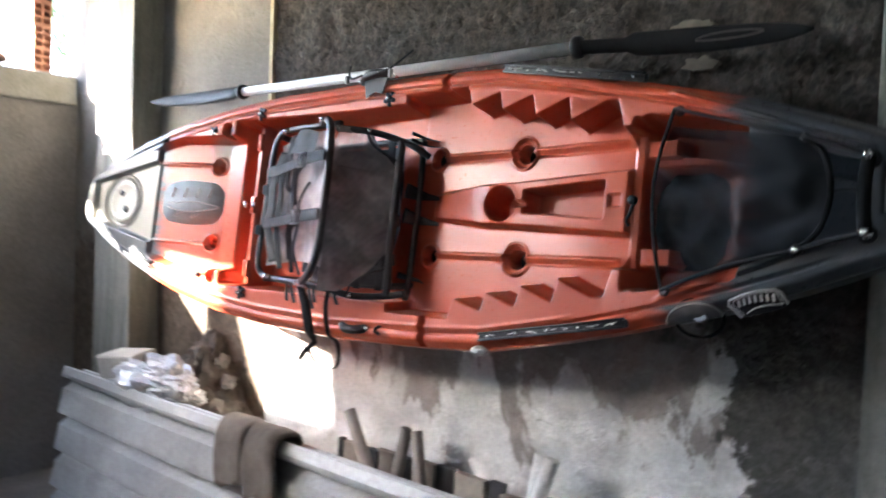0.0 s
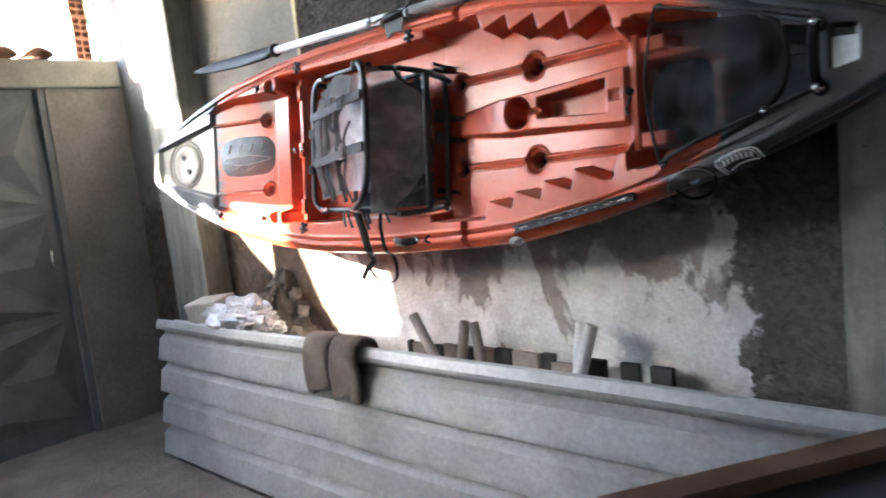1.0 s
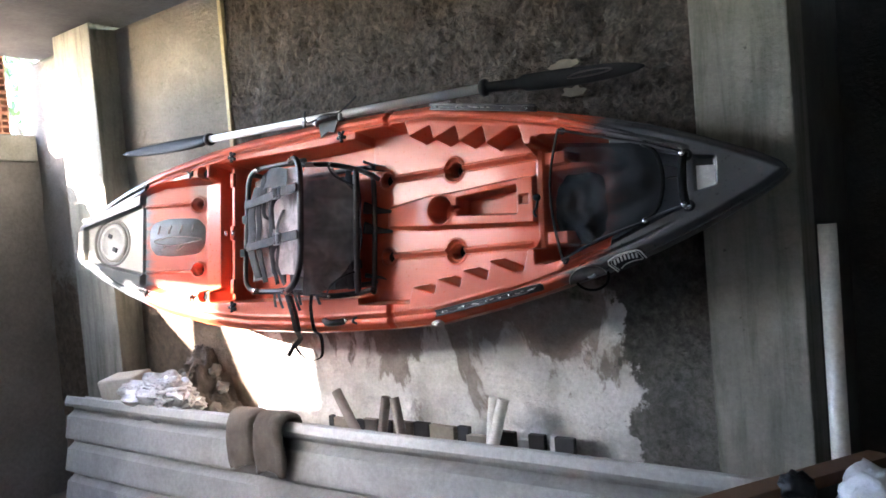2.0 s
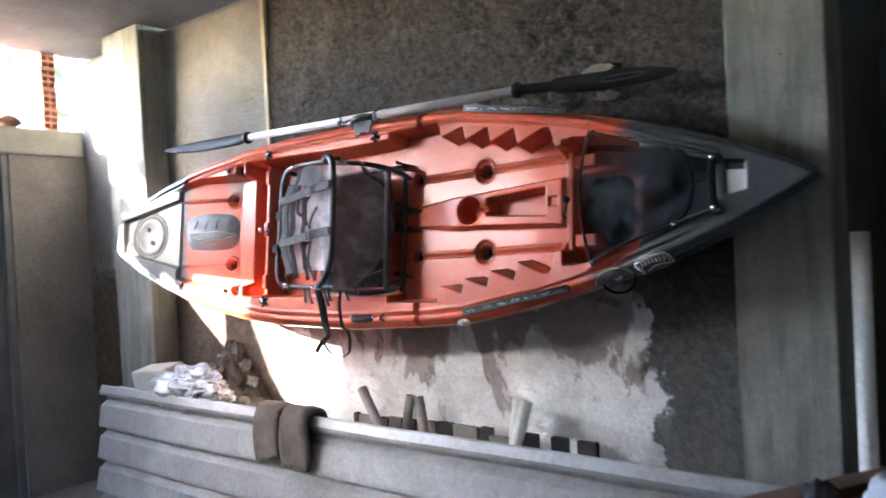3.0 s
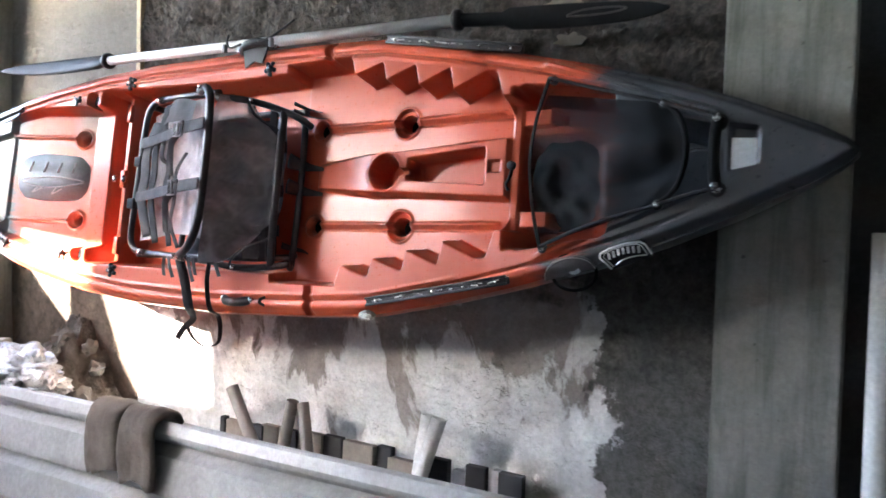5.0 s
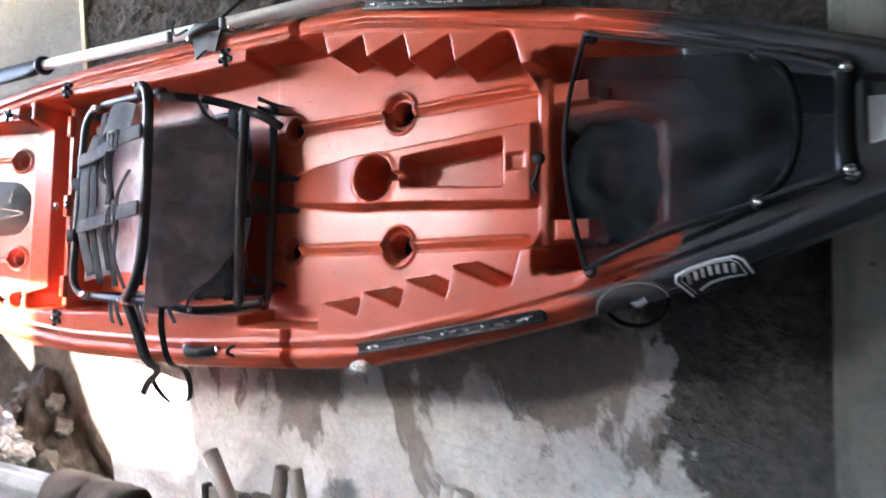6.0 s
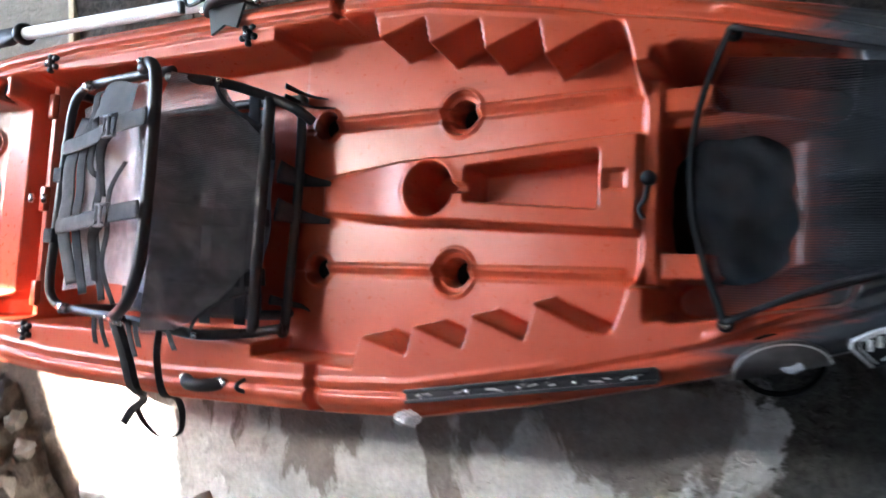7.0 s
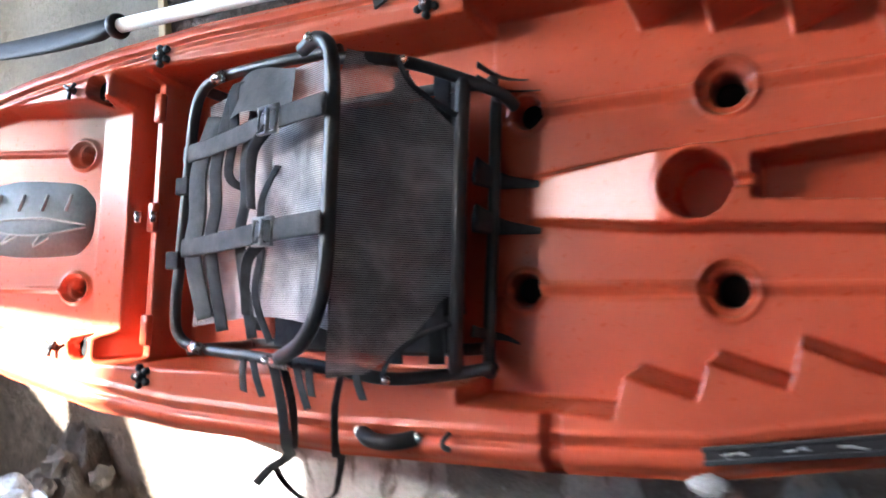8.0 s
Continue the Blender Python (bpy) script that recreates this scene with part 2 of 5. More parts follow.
def peeling_paint():
    """Rough brown cement; low down it carries white lime paint that has flaked off in patches and stops at a ragged edge."""
    m, n, l = nodes_of("peeling_white_paint")
    s = n["Principled BSDF"]
    co = n.new("ShaderNodeTexCoord").outputs["Object"]
    sep = n.new("ShaderNodeSeparateXYZ")
    l.new(co, sep.inputs[0])
    tall = n.new("ShaderNodeMapping")
    tall.inputs["Scale"].default_value = (1, 1, 0.45)
    l.new(co, tall.inputs[0])
    flakes = noise_at(n, l, tall.outputs[0], 5.0, 9, 0.62, 0.5)
    ragged = noise_at(n, l, co, 7.0, 8, 0.62)
    fine = noise_at(n, l, co, 70, 5, 0.7)
    lumps = noise_at(n, l, co, 42, 8, 0.70, 0.25)
    pits = ramp(n, l, noise_at(n, l, co, 64, 4, 0.55, 0.3), [(0.36, (0, 0, 0)), (0.46, (1, 1, 1))])
    left = calc(n, l, "MULTIPLY_ADD", sep.outputs["Z"], -0.55, 1.035)
    keep = calc(n, l, "MULTIPLY_ADD", calc(n, l, "SUBTRACT", left, flakes), 22.0, 0.5, True)
    edge = calc(n, l, "MULTIPLY_ADD", ragged, 0.34, 0.40)
    right = calc(n, l, "MULTIPLY_ADD", calc(n, l, "SUBTRACT", edge, sep.outputs["X"]), 90.0, 0.5, True)
    below = calc(n, l, "MULTIPLY_ADD", calc(n, l, "SUBTRACT", calc(n, l, "MULTIPLY_ADD", ragged, 0.3, 1.05), sep.outputs["Z"]), 30.0, 0.5, True)
    paint = calc(n, l, "MULTIPLY", calc(n, l, "MULTIPLY", keep, right), below)
    white = ramp(n, l, noise_at(n, l, co, 9, 6, 0.6), [(0.3, (0.62, 0.61, 0.59)), (0.6, (0.80, 0.80, 0.78))])
    skim = ramp(n, l, noise_at(n, l, co, 11, 7, 0.65), [(0.3, (0.27, 0.235, 0.212)), (0.7, (0.42, 0.38, 0.35))])
    brown = ramp(n, l, lumps, [(0.30, (0.022, 0.018, 0.015)), (0.48, (0.070, 0.057, 0.048)), (0.70, (0.140, 0.117, 0.098))])
    smear = ramp(n, l, noise_at(n, l, co, 3.1, 7, 0.6, 0.8), [(0.60, (0, 0, 0)), (0.66, (0.75, 0.75, 0.75))])
    brown = mixed(n, l, smear, brown, ramp(n, l, fine, [(0.3, (0.12, 0.104, 0.086)), (0.7, (0.18, 0.158, 0.131))]))
    grey_low = ramp(n, l, lumps, [(0.30, (0.12, 0.122, 0.110)), (0.70, (0.28, 0.28, 0.258))])
    low = calc(n, l, "MULTIPLY_ADD", sep.outputs["Z"], -2.2, 3.0, True)
    bare = mixed(n, l, low, brown, grey_low)
    bare = mixed(n, l, calc(n, l, "MULTIPLY", right, below), bare, skim)
    grain = ramp(n, l, fine, [(0.25, (0.72,) * 3), (0.75, (1.06,) * 3)])
    l.new(mixed(n, l, 1.0, mixed(n, l, paint, bare, white), grain, "MULTIPLY"), s.inputs["Base Color"])
    s.inputs["Roughness"].default_value = 0.93
    rough = calc(n, l, "MULTIPLY_ADD", lumps, 2.4, calc(n, l, "MULTIPLY_ADD", pits, 0.8, fine))
    calm = calc(n, l, "MULTIPLY", rough, calc(n, l, "MULTIPLY_ADD", calc(n, l, "MULTIPLY", right, below), -0.75, 1.0))
    bumped(n, l, calc(n, l, "MULTIPLY_ADD", paint, 0.35, calm), 1.0, 0.015, s)
    return m


def streaked_concrete():
    """Cast concrete with board grain, damp streaks running down and small blow holes."""
    m, n, l = nodes_of("streaked_concrete")
    s = n["Principled BSDF"]
    co = n.new("ShaderNodeTexCoord").outputs["Object"]
    run = n.new("ShaderNodeMapping")
    run.inputs["Scale"].default_value = (1, 1, 0.10)
    l.new(co, run.inputs[0])
    streak = noise_at(n, l, run.outputs[0], 16, 7, 0.65, 0.3)
    cloud = noise_at(n, l, co, 4.5, 7, 0.62)
    fine = noise_at(n, l, co, 80, 5, 0.7)
    pits = noise_at(n, l, co, 34, 3, 0.5)
    col = ramp(n, l, cloud, [(0.3, (0.19, 0.19, 0.163)), (0.7, (0.30, 0.295, 0.26))])
    col = mixed(n, l, 1.0, col, ramp(n, l, streak, [(0.32, (0.50, 0.52, 0.50)), (0.52, (1, 1, 1)), (0.75, (1.08, 1.07, 1.04))]), "MULTIPLY")
    col = mixed(n, l, 1.0, col, ramp(n, l, fine, [(0.25, (0.78,) * 3), (0.7, (1.03,) * 3)]), "MULTIPLY")
    col = mixed(n, l, ramp(n, l, pits, [(0.24, (0.8, 0.8, 0.8)), (0.29, (0, 0, 0))]), col, (0.07, 0.068, 0.06))
    l.new(col, s.inputs["Base Color"])
    s.inputs["Roughness"].default_value = 0.9
    bumped(n, l, calc(n, l, "MULTIPLY_ADD", pits, 1.2, calc(n, l, "MULTIPLY_ADD", streak, 1.0, fine)), 0.7, 0.004, s)
    return m


def patched_render():
    """Pale floated render above, worn back to brown mortar low down."""
    m, n, l = nodes_of("patched_render")
    s = n["Principled BSDF"]
    co = n.new("ShaderNodeTexCoord").outputs["Object"]
    sep = n.new("ShaderNodeSeparateXYZ")
    l.new(co, sep.inputs[0])
    cloud = noise_at(n, l, co, 2.4, 8, 0.62, 0.3)
    lumps = noise_at(n, l, co, 24, 7, 0.65, 0.4)
    fine = noise_at(n, l, co, 60, 5, 0.7)
    scratch = noise_at(n, l, co, 9, 9, 0.75, 1.2)
    pale = ramp(n, l, cloud, [(0.3, (0.14, 0.128, 0.108)), (0.55, (0.20, 0.185, 0.158)), (0.7, (0.26, 0.242, 0.208))])
    pale = mixed(n, l, ramp(n, l, scratch, [(0.34, (0.75, 0.75, 0.75)), (0.40, (0, 0, 0))]), pale, (0.13, 0.11, 0.085))
    brown = ramp(n, l, lumps, [(0.3, (0.055, 0.040, 0.028)), (0.7, (0.16, 0.12, 0.085))])
    worn = calc(n, l, "MULTIPLY_ADD", calc(n, l, "SUBTRACT", calc(n, l, "MULTIPLY_ADD", scratch, 0.7, 0.95), sep.outputs["Z"]), 9.0, 0.5, True)
    grain = ramp(n, l, fine, [(0.25, (0.74,) * 3), (0.75, (1.05,) * 3)])
    l.new(mixed(n, l, 1.0, mixed(n, l, worn, pale, brown), grain, "MULTIPLY"), s.inputs["Base Color"])
    s.inputs["Roughness"].default_value = 0.94
    bumped(n, l, calc(n, l, "MULTIPLY_ADD", lumps, calc(n, l, "MULTIPLY_ADD", worn, 1.6, 0.5), calc(n, l, "MULTIPLY_ADD", scratch, 0.8, fine)), 0.9, 0.010, s)
    return m


wall_a.data.materials[0] = patched_render()
wall_b.data.materials[0] = peeling_paint()
COLUMN = streaked_concrete()
MORTAR = surface("brown_mortar", [(0.15, 0.125, 0.095), (0.24, 0.205, 0.16)], 12, 0.95, 70, 0.6, 0.004)


def mortar_patch(cx, cz, wide, tall, seed):
    """A thin smear of mortar with a ragged outline on the wall."""
    ring = []
    for k in range(28):
        a = 2 * math.pi * k / 28
        r = 1 + 0.55 * noise.noise(Vector((2.2 * math.cos(a) + seed, 2.2 * math.sin(a), seed)))
        ring.append((cx + wide * r * math.cos(a), cz + tall * r * math.sin(a)))
    return part("mortar_patch", prism(ring, 1, WALL_Y - 0.012, WALL_Y + 0.01), MORTAR, wall_b, "pale brown mortar smear", smooth=False)


mortar_patch(0.425, 1.938, 0.055, 0.016, 3.0)
mortar_patch(0.455, 1.846, 0.040, 0.017, 7.0)
column_r = setting(mesh_ob("column_east", box(0.834, 1.098, 1.505, 1.75, 0, 2.64, 0.006), COLUMN, smooth=False), "grey cast concrete column with damp streaks", "column")
column_l = setting(mesh_ob("column_west", box(-2.52, -2.146, 1.385, 1.75, 0, 2.64, 0.008), COLUMN, smooth=False), "pale cast concrete column beside the door", "column")
bead = setting(mesh_ob("trim", box(-1.275, -1.25, 1.512, 1.535, 1.15, 2.6, 0.004), surface("yellowed_wood", [(0.34, 0.28, 0.15), (0.46, 0.39, 0.23)], 8, 0.7, 60), smooth=False), "yellowed timber screed strip in the wall", "trim")

# end wall with a steel door under a concrete lintel, open to the sky above
X_END = -3.1
top = [(WALL_Y + 0.2, 0), (WALL_Y + 0.2, 2.06), (1.09, 2.06), (1.09, 0)]
setting(mesh_ob("wall_west", prism(top, 0, X_END - 0.15, X_END), DARK_WALL, smooth=False), "dim rendered block wall between door and corner", "wall")
# unseen wall, added; its notched top outlines the sun patches indoors
rest = [(0.12, 0), (0.12, 2.03), (-0.5, 2.02), (-1.10, 2.05), (-1.11, 2.43), (-1.26, 2.37), (-1.44, 2.22), (-1.62, 2.17), (-2.26, 2.49), (-2.9, 2.82), (-2.9, 0)]
setting(mesh_ob("sun_mask_wall", prism(rest, 0, X_END - 0.15, X_END), DARK_WALL, smooth=False), "added unseen wall past the door, its top cut to shape the sunlight", "wall")
setting(mesh_ob("lintel", box(X_END - 0.17, X_END + 0.03, -0.35, WALL_Y - 0.01, 2.03, 2.19, 0.012), CONCRETE, smooth=False), "grey concrete lintel beam over the door", "beam")
roof = [(-3.10, 1.75), (-3.10, -1.57), (3.6, -1.57), (3.6, 1.75)]
# dark base colour that holds down bounced light under the slab
SHADED_CONCRETE = surface("shaded_concrete", [(0.07, 0.07, 0.072), (0.11, 0.108, 0.105), (0.15, 0.145, 0.14)], 2.5, 0.95, 40, 0.6, 0.008)
setting(mesh_ob("ceiling", prism(roof, 2, 2.655, 2.80), SHADED_CONCRETE, smooth=False), "dark concrete slab ceiling", "ceiling")
# outline of an added beam, out of view, that trims the column's sun band
sun_cut_outline = [(0.30, 2.66), (0.26, 2.645), (0.05, 2.645), (-0.10, 2.63), (-0.45, 2.58), (-0.70, 2.50), (-1.44, 2.49), (-1.50, 2.585), (-1.72, 2.585), (-1.72, 2.66)]
# unseen strip of slab, added to stop the sun higher up the bow
setting(mesh_ob("sun_stop_eave", box(-3.145, -2.16, -1.70, -1.571, 2.665, 2.80), SHADED_CONCRETE, smooth=False), "added unseen slab edge that cuts the sun on the bow", "ceiling")
setting(mesh_ob("sun_cut_beam", prism(sun_cut_outline, 0, -3.145, -3.104), CONCRETE, smooth=False), "added unseen grey beam under the slab that trims the sun band", "beam")
# unseen, added to block the sun; its west end sets the patch's right edge
setting(mesh_ob("sun_stop_wall", box(-5.27, 6.0, -6.2, -6.0, 0, 5.4), CONCRETE, smooth=False), "added unseen tall wall that blocks the sun across the yard", "wall")
# unseen, added to keep bright low sky off the room's right side
setting(mesh_ob("sky_stop_wall", box(-4.75, -4.6, -5.99, -1.85, 0, 2.95), CONCRETE, smooth=False), "added unseen wall that hides the low sky from the room", "wall")
# unseen wall, added; its high slot steers the daylight coming in
near = bmesh.new()
prism([(-3.1, 0), (-3.1, 1.85), (-2.15, 1.85), (-2.15, 2.78), (3.4, 2.78), (3.4, 0)], 1, -1.80, -1.572, near)
# very pale so that the added wall throws fill light into the room
PALE_FILL = surface("pale_fill", [(0.56, 0.55, 0.51), (0.66, 0.65, 0.61), (0.74, 0.73, 0.70)], 3, 0.9, 50, 0.5, 0.006)
setting(mesh_ob("fill_wall_near", near, PALE_FILL, smooth=False), "added unseen pale wall that bounces light, with a high opening", "wall")
setting(mesh_ob("wall_east", box(3.4, 3.6, -1.53, 3.2, 0, 2.6), DARK_WALL, smooth=False), "plain dim end wall", "wall")
# the recess's deep shade is put into the dark colour of these surfaces
setting(mesh_ob("wall_recess", box(0.9, 3.6, 3.0, 3.2, 0, 2.75), SHADED_CONCRETE, smooth=False), "wall at the back of the recess, coloured dark for its shade", "wall")
setting(mesh_ob("wall_recess_side", box(0.9, 1.06, 1.76, 3.0, 0, 2.75), SHADED_CONCRETE, smooth=False), "side wall of the recess, coloured dark for its shade", "wall")
setting(mesh_ob("ceiling_recess", box(0.9, 3.6, 1.75, 3.2, 2.6, 2.75), SHADED_CONCRETE, smooth=False), "slab over the recess, coloured dark for its shade", "ceiling")

# ---- the kayak ----
# local axes: x along the boat, -y out of the deck towards the room, z across the boat
KAYAK_AT = pose(0, 1.35, 1.5, -7.25, -1.25, 0)
kayak = thing("kayak", KAYAK_AT, "orange and black sit-on-top fishing kayak hung sideways on the wall", "kayak")

HALF = [(-1.905, 0.085), (-1.89, 0.105), (-1.80, 0.158), (-1.62, 0.238), (-1.47, 0.29), (-1.35, 0.322), (-1.12, 0.366), (-0.90, 0.389), (-0.55, 0.400), (-0.18, 0.386), (0.015, 0.372),
        (0.23, 0.328), (0.43, 0.277), (0.61, 0.226), (0.766, 0.174), (0.907, 0.118), (1.05, 0.052), (1.10, 0.022), (1.115, 0.004)]


def half_width(x):
    xs, ws = zip(*HALF)
    return sum(np.interp(x + o, xs, ws) for o in (-0.03, -0.015, 0, 0.015, 0.03)) / 5 if np.ndim(x) == 0 and -1.85 < x < 1.05 else np.interp(x, xs, ws)


def middle(x):
    """The sheer line lies a little low of the drain line."""
    return -0.016 * sm(-1.9, -1.0, x)


def rim_at(x):
    side = 0.055 + 0.16 * (np.maximum(-0.5 - x, 0) / 1.2) ** 1.3
    bow = 0.178 + 0.2 * (-1.5 - x)
    return np.where(x < -1.5, bow, side) + np.maximum(x - 0.35, 0) / 0.75 * 0.06


def inside(x, w, x0, x1, half0, half1, soft=0.008):
    """1 within a trapezium symmetric about the middle line, 0 outside, soft at its edges."""
    half = half0 + (half1 - half0) * np.clip((x - x0) / (x1 - x0), 0, 1)
    return sm(-soft, soft, x - x0) * sm(-soft, soft, x1 - x) * sm(-soft, soft, half - np.abs(w))


def disc(x, w, cx, cw, r, soft=0.005):
    return sm(-soft, soft, r - np.hypot(x - cx, w - cw))


def deck_height(x, w):
    """How far the moulded deck stands out at a place on it."""
    a = np.abs(w)
    half = np.interp(x, *zip(*HALF)) + 0 * w
    out = half - np.abs(w - middle(x))
    rim = rim_at(x)
    h = rim.copy()
    # rolled outer edge and the groove that runs inside it
    h -= 0.022 * sm(0.030, 0.0, out) ** 2
    h -= 0.008 * sm(0.008, 0.0, np.abs(out - 0.040)) * sm(0.85, 0.75, x) * sm(-1.75, -1.6, x)
    h += 0.004 * sm(0.007, 0.0, np.abs(out - 0.056)) * sm(0.3, 0.2, x) * sm(-1.6, -1.5, x)
    # strap notches across the side decks
    h -= 0.020 * sm(0.016, 0.010, np.abs(x + 0.185)) * sm(0.30, 0.312, a)
    # bow deck, stepped below the side decks
    bow_half = np.minimum(0.235, half - 0.075)
    bow = sm(-1.525, -1.505, x) * sm(-1.086, -1.096, x) * sm(-0.012, 0.012, bow_half - a)
    bow_floor = 0.062 + 0.34 * np.maximum(-1.2 - x, 0)
    h = h + bow * (np.minimum(bow_floor, rim - 0.018) - h)
    # hatch panel at the bow
    panel = inside(x, w, -1.868, -1.520, 0.075, 0.154, 0.007)
    h -= 0.020 * panel
    h -= 0.012 * disc(x, w, -1.715, 0, 0.108, 0.006)
    # seat well with its ledge
    well = inside(x, w, -1.100, -0.30, 0.285, 0.285, 0.010)
    ledge = 0.052 + 0.0 * x
    floor = -0.05 + 0.0 * x
    drop = np.where(x < -1.028, ledge, floor + (ledge - floor) * sm(-1.018, -1.028, x))
    drop = drop - 0.12 * sm(-1.046, -1.051, x) * sm(0.285, 0.275, a)
    h = h + well * (drop - h)
    # foot well, with four braces cut like saw teeth on either side
    step, first = 0.105, -0.098
    k = np.clip(np.floor((x - first) / step), 0, 3)
    u = np.clip((x - first - k * step) / step, 0, 1)
    low = 0.252 - 0.024 * k
    high = 0.300 - 0.019 * (k + 1)
    saw = low + (high - low) * u
    prev = 0.300 - 0.019 * k
    saw = np.where(x < first + k * step + 0.014, prev + (low - prev) * np.clip((x - first - k * step) / 0.014, 0, 1), saw)
    side = np.where(x < first, 0.312, saw)
    end = 0.374 - 0.30 * np.maximum(a - 0.12, 0)
    foot = sm(-0.335, -0.325, x) * sm(0.010, -0.006, x - end) * sm(-0.008, 0.008, side - a)
    floor = -0.047 + 0.012 * sm(0.0, 0.30, x)
    h = h + foot * (floor - h)
    # shelf behind the foot well and the open stern tank well
    tank = inside(x, w + 0.014, 0.40, 0.86, 0.190, 0.056, 0.010)
    shelf = sm(0.362, 0.376, x) * sm(0.415, 0.40, x) * sm(0.165, 0.155, a)
    h = h + shelf * (-0.018 - h)
    along = np.clip((x - 0.435) / 0.185, 0, 1)
    pocket = sm(0.036, 0.024, np.hypot(x - (0.435 + 0.185 * along), a - (np.where(w > 0, 0.150, 0.176) - 0.030 * along)))
    h += 0.013 * sm(0.012, 0.003, np.abs(a - (0.218 - 0.40 * (x - 0.5)))) * sm(0.47, 0.50, x) * sm(0.885, 0.865, x)
    h = h + tank * (-0.045 - 0.105 * sm(0.120, 0.090, np.abs(w + 0.030)) * sm(0.610, 0.500, x) - 0.03 * sm(0.54, 0.62, x) - h)
    h = h + pocket * (np.minimum(h, -0.115) - h)
    tabs = sm(0.39, 0.40, x) * sm(0.475, 0.465, x) * sm(0.102, 0.108, a) * sm(0.150, 0.144, a)
    h = h + tabs * (-0.025 - h)
    # console: ramp, cup and tray
    grow = 0.034 + 0.022 * np.clip((x + 0.262) / 0.2, 0, 1) + 0.020 * np.clip(x / 0.35, 0, 1)
    con = sm(-0.268, -0.262, x) * sm(0.37, 0.362, x) * sm(-0.007, 0.005, grow - a)
    top_h = np.where(x < -0.05, -0.040 + 0.040 * np.clip((x + 0.262) / 0.21, 0, 1), 0.0)
    h = np.where(con > 0, np.maximum(h, h + con * (top_h - h)), h)
    ring = disc(x, w, 0.0, 0.0, 0.058, 0.006)
    h = h + ring * (np.maximum(h, 0.002) - h)
    cup = disc(x, w, 0.0, 0.0, 0.045, 0.004)
    h = h + cup * (-0.10 - h)
    slot = sm(0.040, 0.046, x) * sm(0.078, 0.072, x) * sm(0.009, 0.006, a)
    h = h - 0.02 * slot * (1 - cup)
    mid = 0.006
    tray = inside(x, w - mid, 0.074, 0.300, 0.027, 0.044, 0.005)
    h = h + tray * (-0.075 - h)
    h -= 0.012 * sm(0.312, 0.316, x) * sm(0.348, 0.344, x) * sm(0.017, 0.013, np.abs(w - 0.004))
    # channels that join the scuppers, and the scuppers themselves
    floor_zone = foot * (1 - con)
    for cw in (-0.143, 0.143):
        line = sm(0.0075, 0.003, np.abs(w - cw - 0.006)) * sm(-0.29, -0.28, x) * sm(0.345, 0.335, x)
        h += 0.007 * line * floor_zone
        h -= 0.004 * sm(0.006, 0.002, np.abs(w - cw + 0.009)) * floor_zone
        h -= 0.010 * disc(x, w, 0.034, cw, 0.038, 0.005) + 0.10 * disc(x, w, 0.034, cw, 0.023, 0.004)
        h += 0.005 * sm(0.006, 0.001, np.abs(np.hypot(x - 0.034, w - cw) - 0.042))
        h += 0.006 * disc(x, w, -0.268, cw, 0.034, 0.004) * floor_zone
        h -= 0.10 * disc(x, w, -0.268, cw, 0.024, 0.004)
        h += 0.006 * sm(0.0075, 0.003, np.abs(w - cw - 0.004 * np.sign(cw))) * bow * sm(-1.26, -1.28, x)
        h += 0.007 * disc(x, w, -1.242, cw, 0.034, 0.004) * bow
        h -= 0.012 * disc(x, w, -1.242, cw, 0.027, 0.004) + 0.17 * disc(x, w, -1.236, cw, 0.016, 0.004)
    for cw in (-0.262, 0.262):
        h -= 0.21 * disc(x, w, -1.146, cw, 0.024, 0.003)
    # flat stern pad with a raised dish
    h -= 0.016 * inside(x, w, 0.895, 0.945, 0.045, 0.036, 0.005)
    return h


NX, NW = 860, 250
gx = -1.905 + (1.115 + 1.905) * (np.arange(NX + 1) / NX)
gs = -1 + 2 * np.arange(NW + 1) / NW
GX, GS = np.meshgrid(gx, gs, indexing="ij")
GW = GS * np.interp(GX, *zip(*HALF)) + middle(GX)
GH = deck_height(GX, GW)
deck_verts = np.stack([GX, -GH, GW], -1).reshape(-1, 3)
idx = np.arange((NX + 1) * (NW + 1)).reshape(NX + 1, NW + 1)
deck_faces = np.stack([idx[:-1, :-1], idx[1:, :-1], idx[1:, 1:], idx[:-1, 1:]], -1).reshape(-1, 4)


